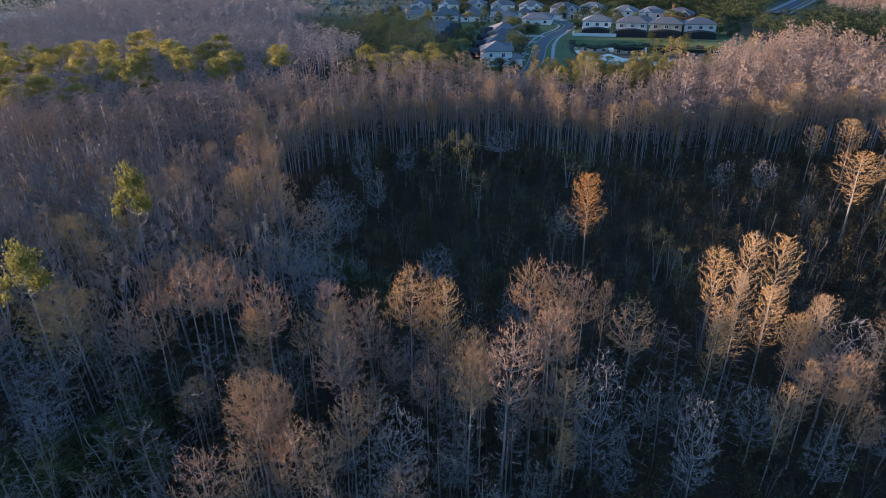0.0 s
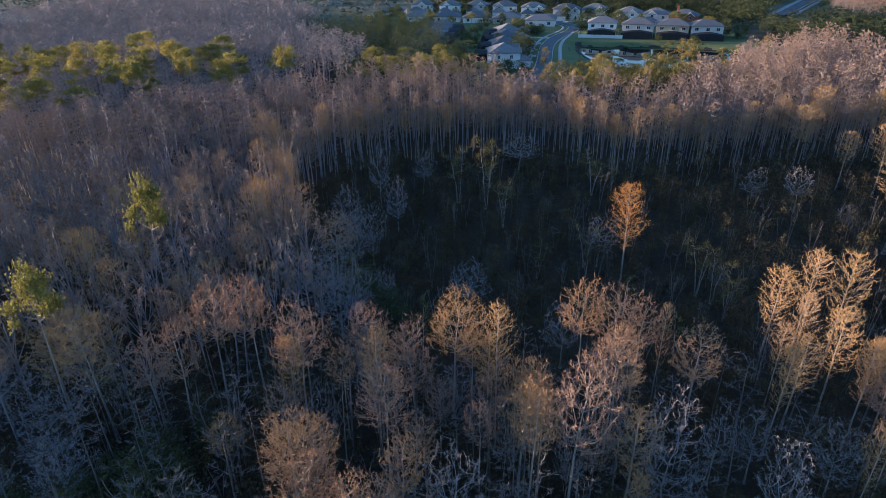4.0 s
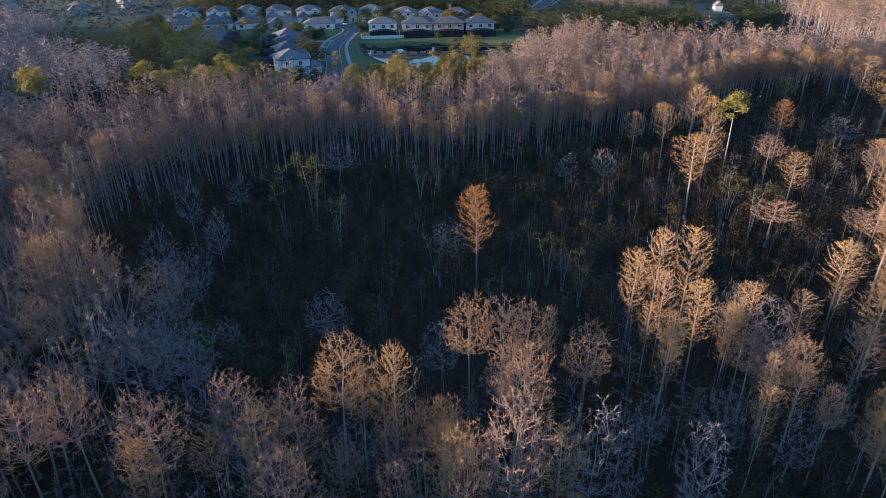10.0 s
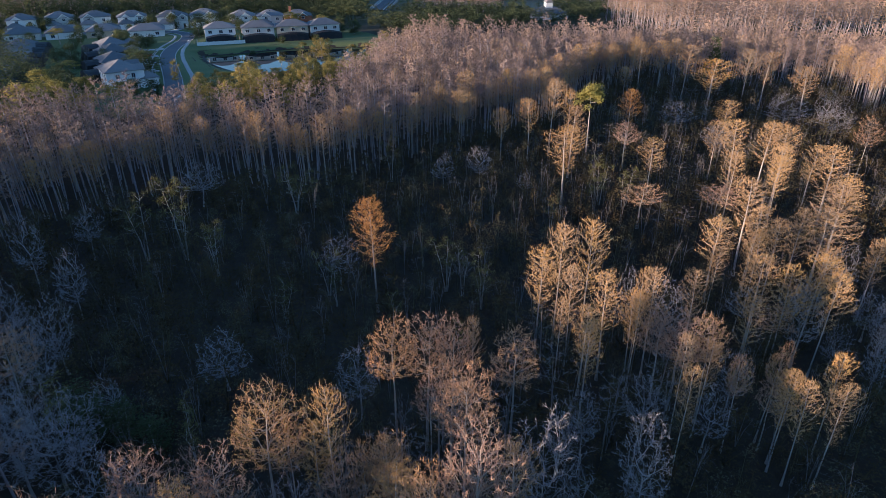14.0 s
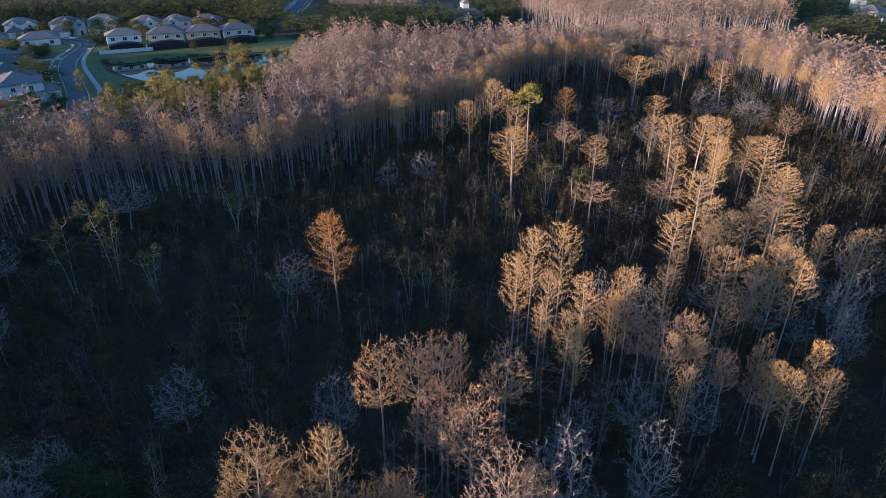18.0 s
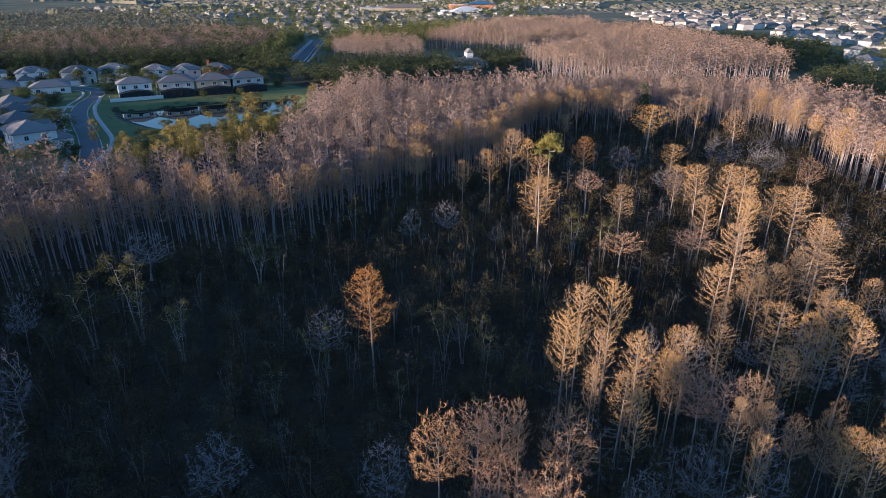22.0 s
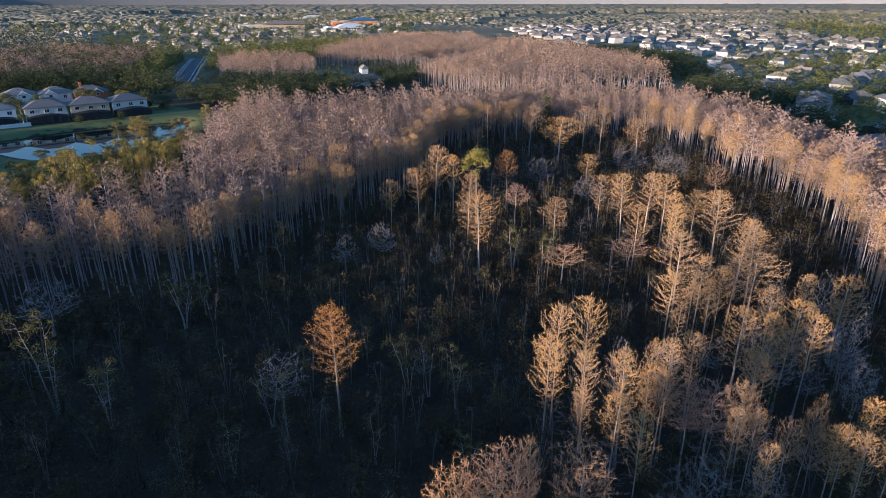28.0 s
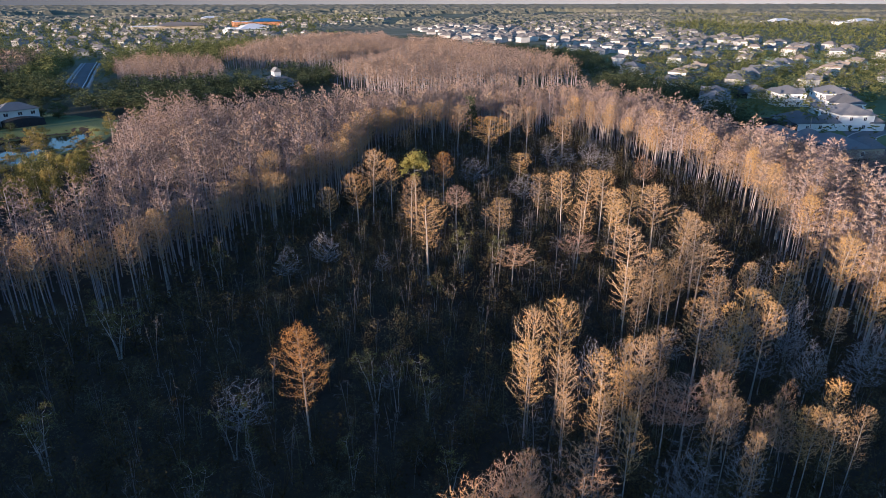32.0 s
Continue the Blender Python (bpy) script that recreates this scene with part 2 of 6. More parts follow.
for socket in ramp_mix.outputs:
    if socket.type == "RGBA":
        links.new(socket, nodes["Principled BSDF"].inputs["Base Color"])

GLASS = glossy("window_glass", (0.03, 0.035, 0.045), 0.08)

# ---- mesh helpers ----


def mesh_of(name, verts, faces, mat, flat=False):
    """A mesh from an array of places and an array of triangles or quads."""
    verts, faces = np.asarray(verts, np.float32), np.asarray(faces, np.int32)
    me = bpy.data.meshes.new(name)
    me.vertices.add(len(verts))
    me.vertices.foreach_set("co", verts.ravel())
    sides = faces.shape[1]
    me.loops.add(faces.size)
    me.loops.foreach_set("vertex_index", faces.ravel())
    me.polygons.add(len(faces))
    me.polygons.foreach_set("loop_start", np.arange(0, faces.size, sides, dtype=np.int32))
    me.polygons.foreach_set("loop_total", np.full(len(faces), sides, np.int32))
    me.update(calc_edges=True)
    if flat:
        me.shade_flat()
    me.materials.append(mat)
    return me


def part(name, me, parent=None, label="", place=None):
    ob = new(name, me)
    ob.parent = parent
    if place is not None:
        ob.matrix_basis = place
    if label:
        ob["label"] = label
    return ob


def from_bm(name, bm, mat):
    me = bpy.data.meshes.new(name)
    bm.to_mesh(me)
    bm.free()
    me.materials.append(mat)
    return me


class Soup:
    """Gathers triangles."""

    def __init__(self):
        self.v, self.f, self.n = [], [], 0

    def add(self, v, f):
        self.v.append(np.asarray(v, float))
        self.f.append(np.asarray(f, int) + self.n)
        self.n += len(v)

    def arrays(self):
        return np.concatenate(self.v), np.concatenate(self.f)

    def tube(self, points, radii, sides):
        """A tapering tube along the points."""
        points = np.asarray(points, float)
        rings = []
        turn = np.arange(sides) * 2 * math.pi / sides
        for i, p in enumerate(points):
            ahead = points[min(i + 1, len(points) - 1)] - points[max(i - 1, 0)]
            ahead = ahead / (np.linalg.norm(ahead) + 1e-9)
            side = np.cross(ahead, (0.31, 0.95, 0.1))
            side /= np.linalg.norm(side) + 1e-9
            other = np.cross(ahead, side)
            rings.append(p + radii[i] * (np.cos(turn)[:, None] * side + np.sin(turn)[:, None] * other))
        faces = []
        for i in range(len(points) - 1):
            for k in range(sides):
                a, b = i * sides + k, i * sides + (k + 1) % sides
                faces += [(a, b, a + sides), (b, b + sides, a + sides)]
        self.add(np.concatenate(rings), faces)

    def slivers(self, base, way, width, rng):
        """Thin pointed twigs from their feet along their ways."""
        side = np.cross(way, rng.normal(size=way.shape))
        side /= np.linalg.norm(side, axis=1, keepdims=True) + 1e-9
        side *= np.asarray(width).reshape(-1, 1) / 2
        v = np.stack([base - side, base + side, base + way], 1).reshape(-1, 3)
        self.add(v, np.arange(len(v)).reshape(-1, 3))

    def leaves(self, centre, size, rng, flat=0.6):
        """Small leaf tufts, each one bent triangle pair round its centre."""
        n = len(centre)
        a = rng.normal(size=(n, 3))
        a[:, 2] *= flat
        a /= np.linalg.norm(a, axis=1, keepdims=True)
        b = np.cross(a, rng.normal(size=(n, 3)))
        b /= np.linalg.norm(b, axis=1, keepdims=True)
        s = np.asarray(size).reshape(-1, 1)
        v = np.stack([centre - a * s, centre + b * s * 0.6, centre + a * s, centre - b * s * 0.55 + a * s * 0.2], 1).reshape(-1, 3)
        k = np.arange(n)[:, None] * 4
        self.add(v, np.concatenate([k + [0, 1, 2], k + [0, 2, 3]]))


def unit(v):
    return v / (np.linalg.norm(v, axis=-1, keepdims=True) + 1e-9)


# ---- trees ----


def spray(fine, rng, foot, way, count, length, width, fan=0.75, rise=0.0):
    """Twigs fanning out along a branch, thickest towards its end."""
    t = rng.uniform(0.1, 1.0, (count, 1)) ** 0.5
    ways = unit(unit(way) + rng.normal(size=(count, 3)) * fan + [0, 0, rise]) * rng.uniform(0.45, 1.0, (count, 1)) * length
    fine.slivers(foot + way * t, ways, rng.uniform(0.7, 1.3, count) * width, rng)


def bare_tree(seed, style, ends=190, twigs=9, width=0.038):
    """A leafless tree 15 m high with a crown 3 m in radius, grown from the trunk towards points spread through its crown: trunk, limbs and twigs as three soups."""
    rng = np.random.default_rng(seed)
    high, wide = 15.0, 3.0
    trunk, boughs, fine = Soup(), Soup(), Soup()
    bend = rng.normal(size=2) * (0.6 if style != "cyp" else 0.25)
    wob = rng.normal(size=(9, 2)) * (0.07 if style == "cyp" else 0.18)
    low, top, slope, cost = {"cyp": (0.36, 0.98, 0.45, 0.75), "rnd": (0.44, 0.78, 0.42, 0.5), "gry": (0.20, 0.45, 0.5, 0.5)}[style]

    def axis(u):
        k = min(u * 7, 6.999)
        i = int(k)
        w = wob[i] * (1 - k + i) + wob[i + 1] * (k - i)
        return np.array([bend[0] * u * u + w[0] * u, bend[1] * u * u + w[1] * u, u * high])

    girth = {"cyp": 0.15, "rnd": 0.16, "gry": 0.14}[style]
    us = np.linspace(0, top, 9)
    trunk.tube([axis(u) for u in us], girth * (1 - 0.84 * (us / top)) + girth * 0.7 * np.exp(-us * 26), 6)
    # points that the branches grow to
    pts = []
    lobes = rng.normal(size=(7, 3))
    lobes /= np.linalg.norm(lobes, axis=1, keepdims=True)
    while len(pts) < ends:
        if style == "cyp":
            u = rng.uniform(0, 1) ** 0.6
            a = rng.uniform(0, 2 * math.pi)
            profile = 0.35 + 0.65 * math.sin(math.pi * u / 1.24) if u < 0.62 else math.sqrt(1 - ((u - 0.62) / 0.40) ** 2)
            reach = wide * profile * rng.uniform(0.05, 1) ** 0.42
            reach *= 0.80 + 0.20 * math.sin(2 * a + seed + 6 * u) + 0.16 * math.sin(3 * a + 2 * seed - 11 * u)
            c = axis(0.43 + 0.55 * u)
            pts.append(c + [math.cos(a) * reach, math.sin(a) * reach, 0.14 * reach])
        else:
            d = rng.normal(size=3)
            d /= np.linalg.norm(d)
            r = rng.uniform(0.12, 1.0) ** 0.36 * (0.66 + 0.38 * max(lobes @ d) ** 2)
            mount, tall = ((axis(0.66), 4.8) if seed % 20 < 10 else (axis(0.70), 4.2)) if style == "rnd" else (axis(0.48), 7.0)
            if d[2] < 0:
                d[2] *= 0.5 if style == "rnd" else 0.5
            pts.append(mount + d * r * [wide, wide, tall])
    pts = np.array(pts)
    pts[:, 2] = np.minimum(pts[:, 2], high - 0.3)
    us = np.linspace(low, top, 26)
    place = [axis(u) for u in us]
    path = [0.45 * (u - low) * high for u in us]
    parent = [-1] * len(us)
    start = axis(low)
    for p in pts[np.argsort(np.linalg.norm((pts - start) * [1, 1, 0.6], axis=1))]:
        n_at = np.array(place)
        gap = p - n_at
        dist = np.linalg.norm(gap, axis=1)
        flat = np.hypot(gap[:, 0], gap[:, 1])
        total = dist + cost * np.array(path) + 1.6 * np.maximum(0, slope * flat - gap[:, 2])
        best = int(np.argmin(total))
        steps = max(1, int(dist[best] / 0.6))
        sag = rng.normal(size=3) * 0.11 * dist[best]
        last = best
        for s in range(1, steps + 1):
            q = s / steps
            place.append(n_at[best] + gap[best] * q + sag * 4 * q * (1 - q) * 0.5)
            path.append(path[last] + dist[best] / steps)
            parent.append(last)
            last = len(place) - 1
    place, count = np.array(place), np.zeros(len(place))
    kids = np.zeros(len(place), int)
    for k in range(len(place) - 1, len(us) - 1, -1):
        if count[k] == 0:
            count[k] = 1
        count[parent[k]] += count[k]
        kids[parent[k]] += 1
    child = np.arange(len(us), len(place))
    mum = np.array(parent)[child]
    thick = 0.0082 * count ** 0.56
    a, b = place[mum], place[child]
    ra, rb = np.minimum(thick[mum], thick[child] * 1.25)[:, None], thick[child][:, None]
    way = unit(b - a)
    side = unit(np.cross(way, [0.31, 0.95, 0.1]))
    other = np.cross(way, side)
    ring = [(math.cos(x), math.sin(x)) for x in (0, 2.0944, 4.18879)]
    stout = count[child] > 2
    v = np.stack([a + ra * (c * side + s * other) for c, s in ring] + [b + rb * (c * side + s * other) for c, s in ring], 1)[stout].reshape(-1, 3)
    pattern = np.array([(0, 1, 3), (1, 4, 3), (1, 2, 4), (2, 5, 4), (2, 0, 5), (0, 3, 5)])
    boughs.add(v, (np.arange(stout.sum())[:, None, None] * 6 + pattern).reshape(-1, 3))
    v = np.stack([a - ra * side, a + ra * side, b + rb * side, b - rb * side], 1)[~stout].reshape(-1, 3)
    boughs.add(v, (np.arange((~stout).sum())[:, None, None] * 4 + np.array([(0, 1, 2), (0, 2, 3)])).reshape(-1, 3))
    thin = count[child] <= 4
    foot, grow = np.repeat(b[thin], twigs, 0), np.repeat(way[thin], twigs, 0)
    foot = foot - np.repeat((b - a)[thin], twigs, 0) * rng.uniform(0, 1, (len(foot), 1))
    length = {"cyp": 0.45, "rnd": 0.45, "gry": 0.5}[style]
    ways = unit(grow * 0.8 + rng.normal(size=foot.shape) * 0.9 + [0, 0, 0.1]) * rng.uniform(0.4, 1.0, (len(foot), 1)) * length
    fine.slivers(foot, ways, rng.uniform(0.7, 1.3, len(foot)) * width, rng)
    return trunk, boughs, fine


def thin_tree(seed, limbs=30, twigs=18, width=0.085, low=0.46):
    """A slim stand-grown cypress of few triangles, 14 m by 1.7 m: bole with rising limbs, and tufts of twigs towards their ends."""
    rng = np.random.default_rng(seed)
    high, wide = 14.0, 1.95
    bole, fine = Soup(), Soup()
    lean = rng.normal(size=2) * 0.35
    bole.tube([(0, 0, 0), (lean[0] * 0.4, lean[1] * 0.4, high * 0.5), (lean[0] * 0.85, lean[1] * 0.85, high * 0.88)], [0.11, 0.08, 0.02], 4)
    low += rng.uniform(-0.08, 0.10)
    for k in range(limbs):
        u = (k + rng.uniform(0, 1)) / limbs
        azim = k * 2.39996 + rng.uniform(-0.6, 0.6)
        reach = wide * (0.12 + 0.95 * math.sin(math.pi * (0.2 + 0.72 * u))) * rng.uniform(0.6, 1.15)
        foot = np.array([lean[0] * u, lean[1] * u, high * (low + (0.93 - low) * u)])
        way = np.array([math.cos(azim), math.sin(azim), rng.uniform(0.0, 0.55)]) * reach
        way[2] = min(way[2], high - foot[2])
        fine.slivers(foot[None], way[None], [0.06], rng)
        spray(fine, rng, foot, way, twigs, 0.6 if width < 0.12 else 0.7 if width < 0.15 else 0.8 if width < 0.25 else 1.0, width, 0.9, 0.8)
    return bole, fine


def round_tree(seed):
    """A wood-grown hardwood of few triangles, 14 m by 2.5 m: bole with forking limbs under a domed shell of twigs."""
    rng = np.random.default_rng(seed)
    bole, fine = Soup(), Soup()
    lean = rng.normal(size=2) * 0.5
    fork = np.array([lean[0] * 0.5, lean[1] * 0.5, rng.uniform(6.0, 7.5)])
    bole.tube([(0, 0, 0), fork * [0.6, 0.6, 0.5], fork, (lean[0], lean[1], 11.5)], [0.12, 0.10, 0.09, 0.03], 4)
    for k in range(9):
        azim = k * 2.39996 + rng.uniform(-0.4, 0.4)
        u = (k + 0.5) / 9
        spread = 2.5 * math.sin(math.pi * (0.12 + 0.40 * (1 - u))) * rng.uniform(0.7, 1.1)
        foot = fork + [0, 0, 2.2 * u]
        end = np.array([lean[0] + math.cos(azim) * spread, lean[1] + math.sin(azim) * spread, 9.4 + 4.2 * u + rng.uniform(-0.6, 0.4)])
        knee = foot * 0.45 + end * 0.55 + [0, 0, -0.25]
        bole.tube([foot, knee, end], [0.06, 0.045, 0.015], 3)
        for j in range(3):
            tip = unit(end - foot + rng.normal(size=3) * 1.4 + [0, 0, 0.5]) * rng.uniform(0.7, 1.4)
            root = knee * 0.4 + end * 0.6 if j else end
            bole.slivers(root[None], tip[None], [0.06], rng)
            spray(fine, rng, root, tip, 20, 0.65, 0.10, 1.2)
    return bole, fine


def leafy_crown(seed, clumps, per, size, low, high, wide, shape):
    """Leaf tufts round clump centres in a crown that is broad above (pine), rounded (broad) or a cone."""
    rng = np.random.default_rng(seed)
    soup, ends = Soup(), []
    for k in range(clumps):
        u = rng.uniform(0, 1)
        azim = rng.uniform(0, 2 * math.pi)
        if shape == "umbrella":
            reach = wide * math.cos(1.35 * u) * rng.uniform(0.05, 1.0) ** 0.5
        elif shape == "slim":
            reach = wide * (0.15 + 0.85 * math.sin(math.pi * (0.25 + 0.68 * u))) * rng.uniform(0.1, 1.0) ** 0.6
        elif shape == "pine":
            reach = wide * (0.25 + 0.75 * math.sin(math.pi * (0.3 + 0.6 * u))) * rng.uniform(0.1, 1.0) ** 0.6
        elif shape == "cone":
            reach = wide * (1.02 - u) * rng.uniform(0.5, 1.0)
        else:
            reach = wide * math.sin(math.pi * (0.12 + 0.76 * u)) * rng.uniform(0.2, 1.0) ** 0.6
        centre = np.array([math.cos(azim) * reach, math.sin(azim) * reach, low + (high - low) * u])
        ends.append(centre)
        spread = wide * (rng.uniform(0.12, 0.19) if shape in ("pine", "umbrella", "slim") else rng.uniform(0.16, 0.3))
        pts = centre + rng.normal(size=(per, 3)) * [spread, spread, spread * {"umbrella": 0.5, "bushy": 1.1, "broad": 0.9}.get(shape, 0.55)]
        soup.leaves(pts, rng.uniform(0.7, 1.3, per) * size, rng)
    return soup, ends


def leafy_tree(seed, shape, clumps, per, size):
    """Trunk, boughs and crown of a leafy tree, 12 m high and 3 m in radius."""
    rng = np.random.default_rng(seed + 999)
    high, wide = 12.0, 3.0
    low = {"pine": 7.6, "umbrella": 8.8, "slim": 4.5, "bushy": 1.5, "cone": 2.0, "broad": 4.0}[shape]
    crown, ends = leafy_crown(seed, clumps, per, size, low, high - 0.3, wide, shape)
    trunk, boughs = Soup(), Soup()
    lean = rng.normal(size=2) * 0.3
    us = np.linspace(0, 0.95, 7)
    trunk.tube([(lean[0] * u * u, lean[1] * u * u, u * high) for u in us], 0.17 * (1.05 - us) + 0.1 * np.exp(-us * 25), 6)
    for c in ends[: max(8, clumps // 2)]:
        u = max(0.25, (c[2] - 0.35 * math.hypot(c[0], c[1])) / high)
        foot = np.array([lean[0] * u * u, lean[1] * u * u, u * high])
        boughs.tube([foot, foot * 0.5 + c * 0.5 + [0, 0, -0.15], c], [0.06, 0.04, 0.015], 3)
    return trunk, boughs, crown


def glade_tree(seed):
    """A light-starved tree of a few leaning stems, 12 m by 3 m, leafy towards the tops alone."""
    rng = np.random.default_rng(seed)
    stems, boughs, crown = Soup(), Soup(), Soup()
    count = int(rng.integers(2, 5))
    for k in range(count):
        azim = k * 6.28 / count + rng.uniform(-0.5, 0.5)
        out, tall = rng.uniform(0.6, 2.0), rng.uniform(8.0, 11.4) if k else 11.4
        kink = rng.normal(size=(6, 2)) * 0.16
        us = np.linspace(0, 1, 6)
        line = np.array([(math.cos(azim) * (0.15 + out * u ** 1.4) + kink[i, 0] * u, math.sin(azim) * (0.15 + out * u ** 1.4) + kink[i, 1] * u, tall * u) for i, u in enumerate(us)])
        stems.tube(line, 0.10 * (1.08 - us) + 0.04 * np.exp(-us * 20), 5)
        for j in range(11):
            u = rng.uniform(0.42, 1.0)
            foot = np.array([np.interp(u, us, line[:, i]) for i in range(3)])
            a = rng.uniform(0, 6.28)
            reach = rng.uniform(0.5, 1.5) * (1.25 - u * 0.6)
            tip = foot + np.array([math.cos(a) * reach, math.sin(a) * reach, rng.uniform(0.1, 0.9)])
            boughs.tube([foot, foot * 0.45 + tip * 0.55 + [0, 0, -0.12], tip], [0.035, 0.025, 0.01], 3)
            for side in range(3):
                way = unit(tip - foot + rng.normal(size=3) * 0.8) * rng.uniform(0.4, 0.9)
                boughs.slivers(tip[None] - way * 0.2, way[None], [0.03], rng)
                if u > 0.6:
                    per = int(rng.integers(10, 40) * u)
                    crown.leaves(tip + way * 0.7 + rng.normal(size=(per, 3)) * [0.27, 0.27, 0.2], rng.uniform(0.06, 0.12, per), rng)
    return stems, boughs, crown


BARE = {s: [bare_tree(10 * n + ord(s[0]), s, {"cyp": 330, "rnd": 400, "gry": 320}[s], {"cyp": 8, "rnd": 8, "gry": 8}[s]) for n in range(6)] for s in ("cyp", "rnd", "gry")}
LEAFY = {"pin": [leafy_tree(n, "pine", 26, 90, 0.16) for n in range(5)],
         "ump": [leafy_tree(20 + n, "umbrella", 30, 90, 0.15) for n in range(3)],
         "slp": [leafy_tree(120 + n, "slim", 30, 60, 0.17) for n in range(5)],
         "bsh": [leafy_tree(150 + n, "bushy", 36, 70, 0.17) for n in range(4)],
         "brd": [glade_tree(30 + n) for n in range(6)],
         "gdn": [leafy_tree(80 + n, "bushy", 40, 60, 0.24) for n in range(5)],
         "con": [leafy_tree(60, "cone", 60, 16, 0.28)]}


def rust_crown(seed):
    """Sparse small leaves held on the twigs of a cypress."""
    rng = np.random.default_rng(seed)
    _, _, fine = BARE["cyp"][seed % 6]
    v, _ = fine.arrays()
    tips = v.reshape(-1, 3, 3)[:, 2]
    soup = Soup()
    pick = rng.random(len(tips)) < 0.6
    tips = tips + rng.normal(size=tips.shape) * 0.05
    soup.leaves(tips[pick], rng.uniform(0.03, 0.07, pick.sum()), rng)
    return soup


def olive_crown(seed):
    rng = np.random.default_rng(seed)
    _, _, fine = BARE["rnd"][seed % 6]
    v, _ = fine.arrays()
    tips = v.reshape(-1, 3, 3)[:, 2]
    soup = Soup()
    pick = rng.random(len(tips)) < 0.8
    soup.leaves(tips[pick], rng.uniform(0.035, 0.075, pick.sum()), rng)
    return soup


KIT = {}
for style, twig_mat in (("cyp", TWIG), ("rnd", TWIG_RED), ("gry", TWIG_GREY)):
    KIT[style] = [[("trunk", mesh_of("trunk", *a.arrays(), BARK)), ("branch_frame", mesh_of("branch_frame", *b.arrays(), GREY_LIMB if style == "gry" else LIMB)), ("crown", mesh_of("crown", *c.arrays(), twig_mat))] for a, b, c in BARE[style]]
KIT["org"] = [[*KIT["cyp"][n][:2], ("crown", mesh_of("crown", *BARE["cyp"][n][2].arrays(), RUST)), ("foliage", mesh_of("foliage", *rust_crown(n).arrays(), RUST))] for n in (0, 1)]
KIT["olv"] = [[*KIT["rnd"][n], ("foliage", mesh_of("foliage", *olive_crown(n).arrays(), OLIVE))] for n in (0, 2, 4)]
for style, leaf_mat in (("pin", SUNLIT_PINE), ("ump", SUNLIT_PINE), ("slp", POND_PINE), ("bsh", LEAF), ("brd", GLADE_LEAF), ("con", LEAF), ("gdn", LEAF)):
    KIT[style] = [[("trunk", mesh_of("trunk", *a.arrays(), BARK)), ("branch_frame", mesh_of("branch_frame", *b.arrays(), BARK)), ("foliage", mesh_of("foliage", *c.arrays(), leaf_mat))] for a, b, c in LEAFY[style]]
KIT["sml"] = []
for n in range(8):
    a, c, d = bare_tree(700 + n, "cyp" if n % 4 else "rnd", 80, 7, 0.036)
    KIT["sml"].append([("trunk", mesh_of("trunk", *a.arrays(), BARK)), ("branch_frame", mesh_of("branch_frame", *c.arrays(), LIMB)), ("crown", mesh_of("crown", *d.arrays(), TWIG if n % 3 else TWIG_RED))])
SIZE = {"sml": (15, 3), "cyp": (15, 3), "rnd": (15, 3), "gry": (15, 3), "org": (15, 3), "olv": (15, 3), "pin": (12, 3), "ump": (12, 3), "slp": (12, 3), "bsh": (12, 3), "brd": (12, 3), "con": (12, 3), "gdn": (12, 3)}
KINDS = {
    "sml": ("slim_cypress", "leafless cypress that stands out of a dense stand", "cypresses of the dense stands"),
    "cyp": ("bald_cypress", "leafless bald cypress with a slim pale trunk and tan twigs", "leafless cypresses of the swamp"),
    "rnd": ("hardwood_tree", "leafless tree with a wide rounded crown of reddish twigs", "round crowned trees of the swamp"),
    "gry": ("bare_tree", "low leafless tree with spreading pale grey limbs", "grey bare trees of the swamp"),
    "org": ("russet_cypress", "cypress with rust orange leaves standing out of dark shrubs", "russet cypresses"),
    "olv": ("budding_tree", "round crowned tree with sparse olive yellow buds", "budding trees"),
    "pin": ("pine_tree", "pine with a broken yellow green crown", "pines"),
    "bsh": ("green_bush", "bushy green small tree at the edge of the swamp", "green bushes"),
    "slp": ("pine_tree", "slim pine with a ragged yellow green crown", "pines by the pond"),
    "ump": ("pine_tree", "pine with a flat topped yellow green crown over bare trees", "pines"),
    "brd": ("green_tree", "small tree of leaning grey stems with sparse yellow green tops", "green trees of the clearing"),
    "gdn": ("garden_tree", "leafy green garden tree on a lawn", "garden trees"),
    "con": ("cedar_tree", "narrow dark green conifer among bare cypresses", "conifers"),
}
tree_rng = random.Random(5)


def tree(kind, x, y, high, wide, label="", group=""):
    name, words, many = KINDS[kind]
    kit = KIT[kind][tree_rng.randrange(len(KIT[kind]))]
    root = new(name)
    h0, r0 = SIZE[kind]
    size = wide / r0 * {"cyp": 1.36, "rnd": 1.2, "gry": 1.15, "olv": 1.25, "org": 1.15}.get(kind, 1.1)
    root.matrix_basis = pose(x, y, float(ground_z(x, y)) if y > 230 and x > 20 else 0, tree_rng.uniform(-1.5, 1.5), tree_rng.uniform(-1.5, 1.5), tree_rng.uniform(0, 360)) @ Matrix.Diagonal((size, size, high / h0, 1))
    if not label:
        label = ("tall " if high > 15.5 else "") + words
    tagged(root, label, "tree", group or many)
    for piece, me in kit:
        part(piece, me, root)
    return root


def grove(kind, rows):
    for x, y, high, wide in rows:
        tree(kind, x, y, high, max(wide, 1.0))


